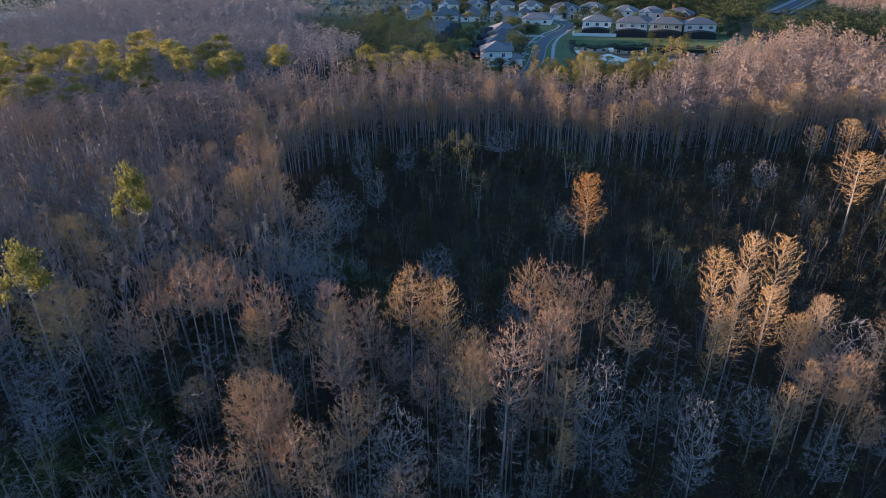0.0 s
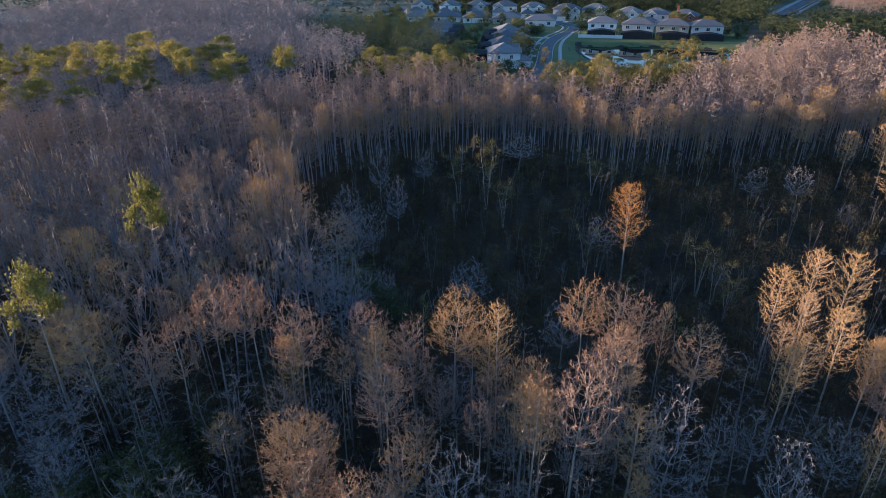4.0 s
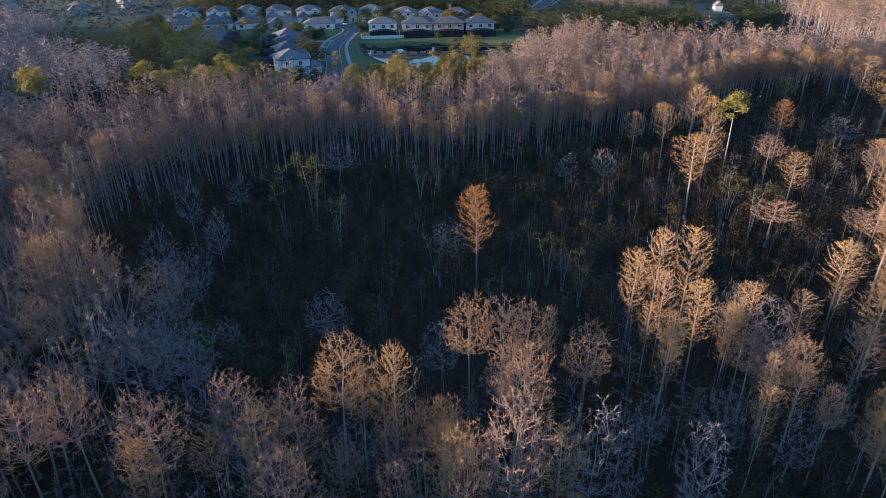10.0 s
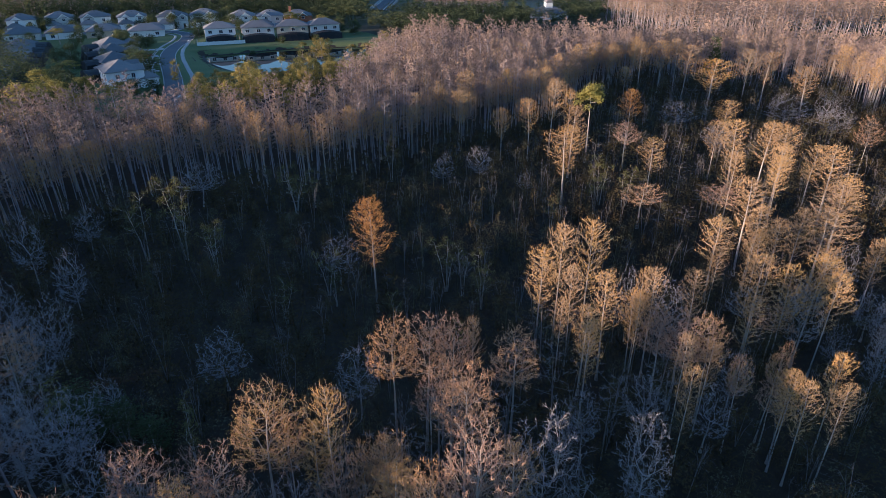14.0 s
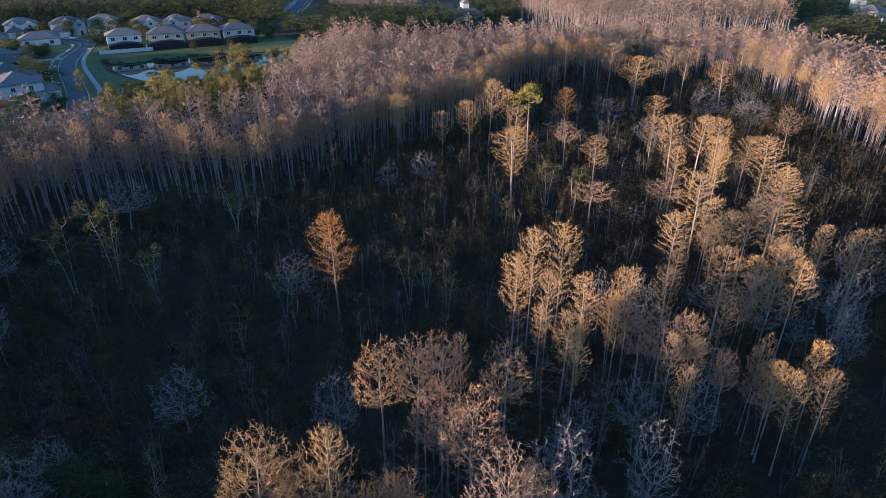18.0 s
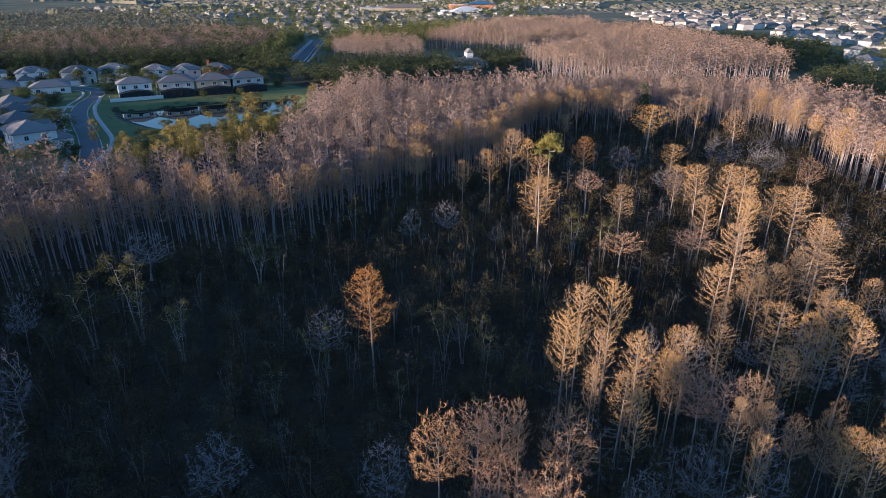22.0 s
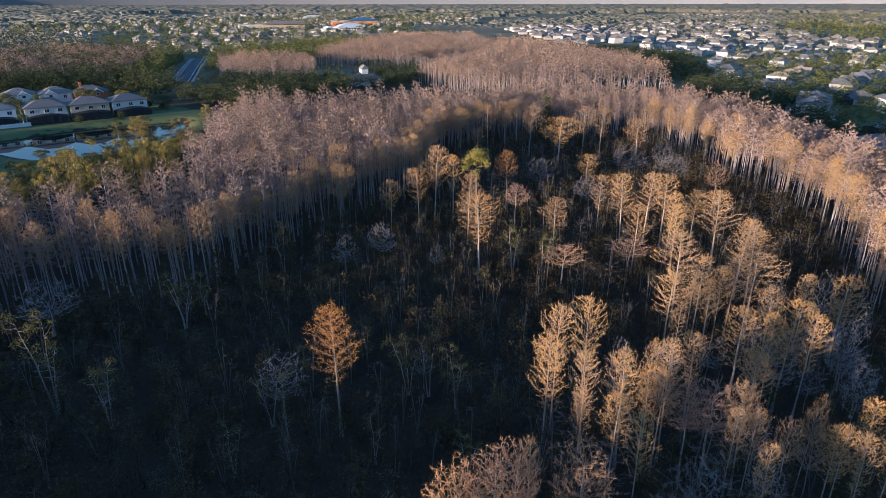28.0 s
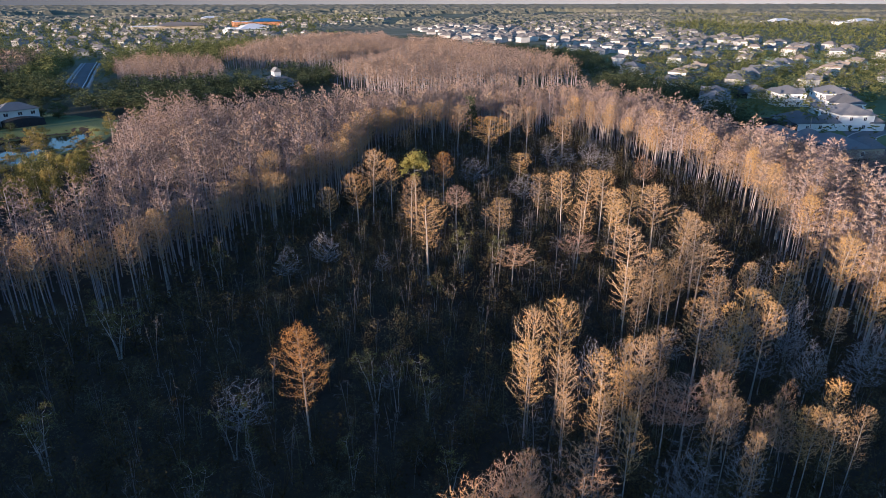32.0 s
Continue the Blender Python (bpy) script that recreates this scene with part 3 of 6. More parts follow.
# ---- ground ----


def flat_mesh(name, outline, z, mat):
    bm = bmesh.new()
    face = bm.faces.new([bm.verts.new((x, y, z)) for x, y in outline])
    if face.normal.z < 0:
        face.normal_flip()
    bmesh.ops.triangulate(bm, faces=[face])
    return from_bm(name, bm, mat)


def smooth_line(points, step=4.0):
    """Points along a Catmull-Rom curve through the given ones."""
    pts = [np.array(p, float) for p in points]
    pts = [2 * pts[0] - pts[1], *pts, 2 * pts[-1] - pts[-2]]
    out = []
    for a, b, c, d in zip(pts, pts[1:], pts[2:], pts[3:]):
        n = max(2, int(np.linalg.norm(c - b) / step))
        for k in range(n):
            t = k / n
            out.append(0.5 * (2 * b + (c - a) * t + (2 * a - 5 * b + 4 * c - d) * t * t + (3 * b - a - 3 * c + d) * t ** 3))
    return np.array([*out, pts[-2]])


def strip(name, points, width, z, mat, shift=0.0, thick=0.0):
    """A band along a curve, with edges turned down when it has thickness."""
    line = smooth_line(points)
    way = np.gradient(line, axis=0)
    way /= np.linalg.norm(way, axis=1, keepdims=True)
    side = np.stack([-way[:, 1], way[:, 0]], 1)
    left, right = line + side * (shift + width / 2), line + side * (shift - width / 2)
    n = len(line)
    rows = [np.c_[left, np.full(n, z)], np.c_[right, np.full(n, z)]]
    if thick:
        rows = [np.c_[left, np.full(n, z - thick)], *rows, np.c_[right, np.full(n, z - thick)]]
    v = np.concatenate(rows)
    f = [(r * n + k, (r + 1) * n + k, (r + 1) * n + k + 1, r * n + k + 1) for r in range(len(rows) - 1) for k in range(n - 1)]
    return mesh_of(name, v, f, mat)


def inside(x, y, outline):
    hit = np.zeros(np.shape(x), bool)
    for (ax, ay), (bx, by) in zip(outline, outline[1:] + outline[:1]):
        cross = ((ay > y) != (by > y)) & (x < (bx - ax) * (y - ay) / ((by - ay) or 1e-9) + ax)
        hit ^= cross
    return hit


POND = [(33, 305), (45, 302), (60, 303), (76, 300), (92, 294), (101, 288), (96, 276), (84, 262), (66, 254), (48, 251), (38, 258), (33, 272), (31, 290)]
STREET = [(4, 205), (8, 222), (12, 244), (14.5, 266), (16.5, 287), (19.5, 306), (25, 325), (33, 344), (36, 362), (28, 378), (8, 388), (-20, 396), (-60, 402)]
HIGHWAY = [(158, 400), (180, 435), (204, 474), (250, 547)]
KEEP_OFF = [(np.array([(-400.0, 405.0), (-370.0, 405.0), (-340.0, 403.0), (-312.0, 400.0), (-315.0, 375.0), (-345.0, 362.0)]), 32.0), (smooth_line(STREET), 9.0), (smooth_line(HIGHWAY), 9.5), (np.array([(222.0, 306.0), (229.0, 318.0), (236.0, 332.0)]), 12.0)]


SHORE = smooth_line(POND + POND[:1], 2.0)


def ground_z(x, y):
    """The ground falls to the pond's bed over a few metres of bank."""
    x, y = np.asarray(x, float), np.asarray(y, float)
    gap = np.full(x.shape, 1e9)
    for px, py in SHORE:
        gap = np.minimum(gap, (x - px) ** 2 + (y - py) ** 2)
    gap = np.sqrt(gap) * np.where(inside(x, y, [tuple(p) for p in SHORE]), -1, 1)
    u = np.clip((5.0 - gap) / 7.0, 0, 1)
    return -2.4 * u * u * (3 - 2 * u)


def clear(x, y):
    """Where no street and no pond lies."""
    free = ~inside(x, y, POND)
    for line, gap in KEEP_OFF:
        for px, py in line:
            free &= (x - px) ** 2 + (y - py) ** 2 > gap * gap
    return free


def scatter(outline, spacing, seed, jitter=0.45):
    """Places in an outline, about evenly spaced but uneven."""
    rng = np.random.default_rng(seed)
    pts = np.array(outline)
    (x0, y0), (x1, y1) = pts.min(0), pts.max(0)
    gx, gy = np.meshgrid(np.arange(x0, x1, spacing), np.arange(y0, y1, spacing))
    gx = gx + (np.arange(gx.shape[0]) % 2)[:, None] * spacing / 2
    x, y = (g.ravel() + rng.uniform(-jitter, jitter, g.size) * spacing for g in (gx, gy))
    keep = inside(x, y, list(outline)) & clear(x, y)
    return np.stack([x[keep], y[keep]], 1), rng


def joined(places, high, wide, base, variants, rng):
    """Copies of the variants (each one (verts, faces)) at places, turned, scaled by high and wide, joined to one pair of arrays."""
    vs, fs, n = [], [], 0
    for (x, y), h, w in zip(places, high, wide):
        v, f = variants[rng.integers(len(variants))]
        a = rng.uniform(0, 2 * math.pi)
        c, s = math.cos(a) * w, math.sin(a) * w
        tilt = rng.normal(size=2) * 0.02
        z = v[:, 2] * h
        vs.append(np.stack([v[:, 0] * c - v[:, 1] * s + x + tilt[0] * z, v[:, 0] * s + v[:, 1] * c + y + tilt[1] * z, z + base], 1).astype(np.float32))
        fs.append(f + n)
        n += len(v)
    return np.concatenate(vs), np.concatenate(fs)


ground_v, ground_f = [], []
rings = [0, 40, 80, 110, 130, *range(140, 236, 3), 260, 300, 450, 700, 1100, 1700, 2600, 4000, 6000]
spokes = 360
turn = np.arange(spokes) * 2 * math.pi / spokes
for r in rings:
    x, y = 20 + r * np.cos(turn), 100 + r * np.sin(turn)
    ground_v.append(np.stack([x, y, ground_z(x, y) if 120 < r < 240 else 0 * x], 1))
ground_v = np.concatenate(ground_v)
for i in range(len(rings) - 1):
    for k in range(spokes):
        a, b = i * spokes + k, i * spokes + (k + 1) % spokes
        ground_f.append((a, a + spokes, b + spokes, b))
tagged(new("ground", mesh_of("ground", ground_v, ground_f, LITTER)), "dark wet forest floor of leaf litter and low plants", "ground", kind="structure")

# ---- the dense cypress stands ----
WEST = [(-115, 20), (-125, 110), (-41, 114), (-36, 90), (-30, 80), (-25, 68), (-31, 60), (-38, 52), (-52, 46), (-70, 25), (-80, 10)]
RING = [(-125, 110), (-117, 137), (-93, 143), (-71, 160), (-45, 176), (-21, 181), (5, 176), (15, 167), (24, 161), (33, 162), (42, 171), (52, 188), (66, 206), (84, 226), (104, 246), (118, 240), (139, 218), (170, 202), (205, 186), (222, 162), (228, 131), (185, 125),
        (150, 168), (110, 156), (87, 141), (55, 140), (36, 134), (20, 131), (2, 142), (-24, 138), (-36, 128), (-41, 114)]
BAND = [(228, 131), (268, 116), (250, 78), (190, 52), (150, 30), (120, 5), (70, 5), (64, 30), (86, 44), (107, 51), (126, 61), (140, 74), (162, 98), (185, 125)]
NEAR_WEST = [(-30, 60), (-75, 20), (-40, 0), (-60, -5), (-95, 20), (-70, 75), (-45, 90), (-30, 80)]
GLADE = [(-30, 60), (-25, 68), (-30, 80), (-36, 90), (-41, 114), (-36, 128), (-24, 138), (2, 142), (20, 131), (36, 134), (55, 140), (87, 141), (110, 156), (150, 168), (185, 125), (162, 98), (140, 74), (126, 61), (107, 51), (86, 44), (64, 30), (40, 10), (0, 0), (-40, 0), (-75, 20)]

near_thin = [thin_tree(100 + n) for n in range(12)]
mid_stand = [thin_tree(140 + n, 28, 12, 0.135) for n in range(10)]
far_thin = [thin_tree(200 + n, 22, 6, 0.21, 0.36) for n in range(8)]
round_thin = [round_tree(240 + n) for n in range(10)]


def stand(name, outline, spacing, seed, high, label, variants, wide=(0.75, 1.4), spread=0.22, twig=None, far=None):
    """A wood of crowded trees; far, where given, serves the trees more than 150 m up the walk."""
    places, rng = scatter(outline, spacing, seed)
    h = rng.normal(high, high * spread * 0.6, len(places)).clip(high * 0.6, high * 1.35) / 14
    w = rng.uniform(*wide, len(places)) * (0.6 + 0.4 * h / h.mean())
    root = tagged(new(name), label, "trees", kind="stuff")
    away = np.hypot(places[:, 0] + 10, places[:, 1] - 25) > 150 if far else np.zeros(len(places), bool)
    for few, kinds in ((~away, variants), (away, far)):
        seedling = int(rng.integers(1 << 30))
        for n, (piece, mat) in enumerate((("trunks", STAND_BARK), ("crowns", twig or STAND_TWIG))):
            if few.any():
                v, f = joined(places[few], h[few], w[few], 0, [s[n].arrays() for s in kinds], np.random.default_rng(seedling))
                tagged(part(piece, mesh_of(piece, v, f, mat), root), kind="stuff")
    return root


stand("bare_wood", WEST, 4.3, 5, 12.6, "crowded leafless hardwoods with grey limbs and reddish twigs", round_thin, (0.7, 1.25))
stand("cypress_stand", RING, 2.95, 1, 13.5, "dense ring of slim leafless cypresses round a dark glade", near_thin, (0.6, 1.4), spread=0.32, far=mid_stand)
BAND_EDGE = [(228, 131), (222, 122), (200, 98), (178, 74), (160, 56), (140, 42), (112, 32), (80, 18)]
stand("cypress_stand", BAND_EDGE + [(64, 30), (86, 44), (107, 51), (126, 61), (140, 74), (162, 98), (185, 125)], 2.7, 2, 14.5, "band of crowded leafless cypresses with tan tops", near_thin, far=mid_stand)
stand("cypress_stand", BAND_EDGE[::-1] + [(262, 118), (238, 98), (206, 75), (190, 61), (186, 48), (176, 26), (150, 0), (80, -8)], 3.4, 4, 8.0, "lower leafless trees on the shaded side of a band", mid_stand, spread=0.15)
# unseen wood, added and sized to keep low sun off ring and clump
stand("cypress_stand", [(-210, -40), (-210, 118), (-128, 118), (-118, 20), (-118, -40)], 6.0, 3, 21.5, "taller leafless wood added out of view to cast shade", far_thin, (1.8, 2.6))

# ---- undergrowth ----


def shrub_soup(seed, clumps, per, size):
    crown, _ = leafy_crown(seed, clumps, per, size, 0.4, 4.0, 1.5, "broad")
    rng = np.random.default_rng(seed)
    for k in range(5):
        a = rng.uniform(0, 6.28)
        crown.slivers(np.zeros((1, 3)), np.array([[math.cos(a), math.sin(a), 3.2]]) * rng.uniform(0.7, 1.2), [0.08], rng)
    return crown.arrays()


shrubs = [shrub_soup(300 + n, 12, 26, 0.095) for n in range(8)]
coarse_shrubs = [shrub_soup(320 + n, 9, 14, 0.15) for n in range(6)]
places, rng = scatter(GLADE, 3.45, 7)
near = (places[:, 0] < 75) & (places[:, 1] < 115)
for few, kinds in ((places[near], shrubs), (places[~near], coarse_shrubs)):
    v, f = joined(few, rng.uniform(0.6, 1.7, len(few)), rng.uniform(0.9, 1.7, len(few)), 0, kinds, rng)
    tagged(new("undergrowth", mesh_of("undergrowth", v, f, SHRUB)), "dark green shrubs and saplings covering the swamp floor", "shrubs", kind="stuff")


brush = [leafy_crown(330 + n, 11, 28, 0.065, 1.2, 6.0, 1.05, "broad")[0] for n in range(6)]
for n, soup in enumerate(brush):
    soup.tube([(0, 0, 0), (0.1, 0, 2.5), (0.1, 0.1, 5.2)], [0.06, 0.045, 0.015], 3)
places, rng = scatter(NEAR_WEST, 3.4, 12)
v, f = joined(places, rng.uniform(0.8, 1.8, len(places)), rng.uniform(1.0, 1.8, len(places)), 0, shrubs, rng)
tagged(new("undergrowth", mesh_of("undergrowth", v, f, SHRUB)), "green shrubs under crowded bare trees", "shrubs", kind="stuff")
places, rng = scatter(GLADE, 4.9, 9)
v, f = joined(places, rng.uniform(0.55, 1.35, len(places)), rng.uniform(0.8, 1.8, len(places)), 0, [s.arrays() for s in brush], rng)
tagged(new("brush", mesh_of("brush", v, f, BRUSH)), "grey green leafy saplings over the dark shrubs", "saplings", kind="stuff")


def sapling_soup(seed):
    """A thin bare sapling, 6 m high."""
    rng = np.random.default_rng(seed)
    soup = Soup()
    for k in range(3):
        a = rng.uniform(0, 6.28)
        way = np.array([math.cos(a) * 0.7, math.sin(a) * 0.7, rng.uniform(4.5, 6)])
        soup.tube([(0, 0, 0), way * [0.4, 0.4, 0.55], way], [0.045, 0.033, 0.01], 3)
        for j in range(4):
            foot = way * rng.uniform(0.5, 0.95)
            branch = unit(rng.normal(size=3) + [0, 0, 0.8]) * rng.uniform(0.6, 1.3)
            soup.slivers(foot[None], branch[None], [0.03], rng)
            spray(soup, rng, foot, branch, 7, 0.6, 0.025)
    return soup.arrays()


saplings = [sapling_soup(350 + n) for n in range(6)]
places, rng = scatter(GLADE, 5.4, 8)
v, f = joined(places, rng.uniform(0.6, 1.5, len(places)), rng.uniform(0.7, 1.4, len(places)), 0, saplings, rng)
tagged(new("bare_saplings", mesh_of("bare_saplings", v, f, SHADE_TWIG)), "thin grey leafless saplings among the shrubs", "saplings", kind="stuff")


# ---- the trees that line the glade ----


def edge_trees(line, gap, depth, seed, high, group):
    """Single cypresses along the rim of a stand, set back unevenly to the left of the line."""
    rng = np.random.default_rng(seed)
    pts = smooth_line(line, gap)
    way = unit(np.gradient(pts, axis=0))
    for (x, y), (dx, dy) in zip(pts, way):
        off = rng.uniform(0, 1) * depth
        tree("cyp", x - dy * off + rng.normal() * 0.6, y + dx * off + rng.normal() * 0.6, high * rng.uniform(0.75, 1.15), rng.uniform(1.5, 2.2), group=group)


edge_trees([(2, 141), (20, 130), (36, 133), (55, 139), (87, 140), (110, 155), (148, 167)], 2.8, 6, 81, 14, "cypresses on the rim of the glade")
edge_trees([(-36, 90), (-41, 114), (-36, 127), (-24, 137), (2, 141)][::-1], 2.8, -6, 82, 14, "cypresses on the rim of the glade")
edge_trees([(66, 33), (86, 45), (107, 52), (126, 62), (140, 75), (162, 99), (183, 124)], 2.9, -6, 83, 14.5, "cypresses on the rim of the glade")
places, rng = scatter([(-36, 92), (-30, 80), (-25, 68), (-31, 60), (-38, 52), (-52, 46), (-70, 30), (-85, 60), (-75, 100), (-50, 110)], 6.6, 84)
for x, y in places:
    tree("rnd" if rng.random() < 0.4 else "gry" if rng.random() < 0.45 else "cyp", x, y, rng.uniform(12, 16.5), rng.uniform(1.7, 2.6))


# single crowns that break up the dense stands
for outline, seed in ((RING, 85), (BAND, 86)):
    places, rng = scatter(outline, 9.5, seed)
    for x, y in places:
        if -60 < x and y < 175 and (seed == 85 or y > 0.92 * x - 85):
            tree("sml", x, y, rng.uniform(12.5, 16.5), rng.uniform(1.5, 2.6))

# lower grey trees that fill the clumps
mid_thin = [thin_tree(600 + n, 22, 12, 0.075, 0.35) for n in range(8)]


def fill(outline, spacing, seed, high):
    places, rng = scatter(outline, spacing, seed)
    h, w = rng.uniform(0.7, 1.2, len(places)) * high / 14, rng.uniform(0.7, 1.2, len(places))
    seedling = int(rng.integers(1 << 30))
    root = tagged(new("understorey"), "thin grey leafless trees crowded under taller crowns", "trees", kind="stuff")
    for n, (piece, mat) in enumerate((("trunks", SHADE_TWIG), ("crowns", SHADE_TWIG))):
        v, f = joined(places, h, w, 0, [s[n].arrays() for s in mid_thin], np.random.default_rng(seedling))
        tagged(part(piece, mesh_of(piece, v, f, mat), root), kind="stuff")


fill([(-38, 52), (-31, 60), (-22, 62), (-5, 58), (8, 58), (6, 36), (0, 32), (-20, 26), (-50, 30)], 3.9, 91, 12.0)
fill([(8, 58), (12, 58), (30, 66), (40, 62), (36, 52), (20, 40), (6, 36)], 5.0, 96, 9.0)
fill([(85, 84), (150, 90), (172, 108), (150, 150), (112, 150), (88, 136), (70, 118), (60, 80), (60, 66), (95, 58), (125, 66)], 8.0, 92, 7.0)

# crowded crowns of the near clump, and bushes at its western foot
CLUMP = [(-27, 50), (-27, 58), (-22, 60), (-5, 56), (8, 56), (10, 48), (4, 38), (0, 33), (-20, 30)]
places, rng = scatter(CLUMP, 5.4, 93)
for x, y in places:
    if x > -5 and y < 44:
        tree("gry", x, y, rng.uniform(6.5, 9), rng.uniform(1.2, 1.7))
        continue
    tree("rnd" if rng.random() < 0.65 else "cyp" if rng.random() < 0.6 else "gry", x, y, rng.uniform(11.5, 15), rng.uniform(1.3, 2.1))
for x, y, high, wide in ((-37, 43.7, 5, 2.4), (-35.5, 47, 5.5, 2.2), (-37, 38.5, 4.5, 2.4), (-40, 36.5, 5, 2.6), (-32, 50, 4.5, 1.8), (-31, 41, 4, 2.0), (-40, 41, 5, 2.2), (-44, 39, 5, 2.2), (-33, 44, 6, 2.4), (-34, 33, 4.5, 2.4), (-31, 36, 4, 2.0), (-21, 76, 5, 2.2), (-18, 74.4, 4.5, 2.0), (-16, 71, 4, 1.8), (-22, 79, 5, 2.2), (-73, 80, 8, 2.2)):
    tree("bsh", x, y, high, wide)

# mixed bare trees on the eastern side of the glade
more, rng = scatter([(40, 38), (52, 34), (66, 36), (80, 46), (74, 58), (58, 64), (46, 54), (38, 48)], 7.0, 95)
for x, y in more:
    tree("gry" if rng.random() < 0.6 else "rnd" if rng.random() < 0.3 else "cyp", x, y, rng.uniform(7.5, 11.5), rng.uniform(1.4, 2.3))
for x, y, high, wide in ((-45, 46, 9.5, 2.9), (-42, 43, 9, 2.6), (-49, 58, 10.5, 3.0), (-43, 55, 10, 2.6), (-40, 33, 8, 2.6), (-51, 50, 10, 2.9), (-37, 31, 8, 2.4), (-47, 40, 9, 2.8), (-55, 53, 11, 3.0)):
    tree("gry", x, y, high, wide)
for x, y, high, wide in ((-25, 83, 13, 2.6), (-23, 89, 12, 2.2), (-26, 70, 13.5, 2.8), (-22, 71, 12, 2.4), (-20, 63, 11, 2.4), (-26, 76, 13, 2.4), (-21, 101, 11, 2.2), (-28, 94, 13, 2.6)):
    tree("gry", x, y, high, wide, "leafless tree with many pale blue grey limbs")

# ---- single trees ----
grove("cyp", [
    (65.8, 35.1, 12, 2.1), (34.4, 36.7, 12.3, 1.2), (32.4, 38.3, 12.2, 1.1), (37.1, 38.6, 12.8, 1.3), (74.1, 39.2, 15, 2.5), (32.7, 40, 12, 1.1),
    (33.6, 40.6, 11, 1.4), (6.5, 41.1, 9.5, 1.0), (-0.8, 45.1, 13, 1.2), (65, 45.6, 13, 2.3), (48.5, 46.1, 14, 1.6), (30.2, 46.5, 12, 1.1),
    (28.3, 47.6, 13, 1.1), (48.9, 48.3, 15, 1.9), (-1.1, 49, 14, 0.9), (45.7, 49.1, 14, 1.6), (40.2, 49.3, 12, 1.6), (65, 49.9, 12, 1.5),
    (45.4, 52.3, 14, 2.5), (-4.3, 52.3, 17.5, 1.5), (21.4, 53.2, 13, 1.3), (24.4, 44, 13, 1.1), (-5.1, 53.8, 13, 1.7), (29.4, 54.7, 13, 1.4), (38.2, 54.8, 13, 1.5),
])
grove("cyp", [
    (31.8, 55, 15, 1.6), (63.8, 56.2, 14, 3.2), (30.7, 56.3, 12, 1.3), (24.6, 57, 12, 1.8), (32.4, 57.3, 14, 1), (28.2, 57.9, 14, 1.9),
    (61.4, 58, 14, 1.8), (11.6, 58, 14, 1), (70.6, 58.1, 15, 2.9), (57.9, 58.5, 13, 1.7), (54.9, 58.8, 12, 1.5),
    (24.2, 60.3, 11, 1.2), (49.6, 60.7, 10, 1.3), (57, 61, 14, 1.9), (26.2, 61.1, 14, 1.2), (76.9, 61.4, 14, 2.3), (51.9, 62.8, 13, 2.2),
    (30.7, 63.7, 17, 1.9), (24.5, 64.5, 15, 2), (61.5, 65.5, 15, 2.8), (28.3, 65.8, 16.5, 1.7), (85.9, 68.3, 15, 3.2),
])
grove("cyp", [
    (80.4, 73.4, 13, 2), (90.7, 74, 13, 1.9), (83.4, 75.5, 14, 2), (75.4, 78.3, 13, 2), (90.5, 79.6, 15, 2.7), (90.8, 83.1, 15, 2.8),
    (-37, 84.5, 16, 1.9), (-47.7, 85.3, 16, 2.9), (86.4, 86, 15, 2.7), (88.9, 92.3, 13, 2), (72.2, 92.5, 12, 2.6), (55.8, 97.2, 15.5, 3.4),
    (67.2, 108.9, 15, 2.4), (114.5, 109, 10, 2.8), (148.3, 111.2, 14, 3.7), (-47.8, 115.4, 17, 3.2), (76.7, 120.7, 15, 2.1),
    (66.3, 121.2, 14, 2.5), (148, 122.9, 16, 3), (74.2, 123.8, 17, 2.9), (61, 123.9, 12, 1.9), (131.3, 127.2, 15, 5.2), (147.3, 128.2, 16, 3.4),
])
grove("cyp", [
    (57.4, 135.2, 14, 3.3), (138.7, 142, 16, 3.4), (65, 143.9, 16, 3), (123.2, 150.1, 10, 2.5), (139.4, 151.8, 16, 4), (146.3, 152, 16, 3.2),
    (131.9, 153, 16, 3.9), (125.6, 159, 15, 3.4), (125.4, 165.3, 15, 3.5),
])
grove("rnd", [
    (-20.6, 32.3, 15, 2.1), (-14.5, 35.5, 15, 2.1), (-12.7, 36.2, 14, 1.9), (-18.1, 37.1, 15, 2.4), (-11.5, 40.1, 14, 1.8), (34.3, 42.1, 10, 1.3),
    (1.2, 42.0, 20.3, 2.6), (-1.8, 42.2, 18.5, 1.8), (3.8, 45, 12, 1.3), (-13.4, 45.2, 17, 2.4), (-1, 48.2, 15, 1.5), (-2.6, 50, 14, 1.2),
    (-36.4, 50.2, 14, 1.9), (31.3, 50.5, 13, 2.9), (-22.4, 51.2, 18, 2.7), (-34.2, 51.3, 16, 2.2), (-11.8, 51.7, 16, 2.4), (5.3, 49.2, 18.3, 2.5),
    (30.4, 52.2, 12, 2.1), (-18.9, 52.9, 13, 1.5), (13.9, 54.6, 15, 2.5), (-32, 54.7, 18, 2.6), (-28.3, 55.9, 18.5, 2.3), (-16.9, 56.5, 15, 2.2),
])
grove("rnd", [
    (6.8, 58.2, 17, 2.5), (4.2, 59.4, 17, 2.3), (9.4, 58.0, 16, 2.1), (-35, 73.3, 15, 2.2), (71.9, 77.6, 9, 2.9), (116.4, 78.6, 14, 2.5), (-26.2, 79.6, 14, 2.7),
    (-34.3, 81.5, 15, 2.4), (61.5, 84.2, 9, 3.2), (-32.4, 86, 16, 2.3), (79.5, 106.2, 12, 2.8),
])
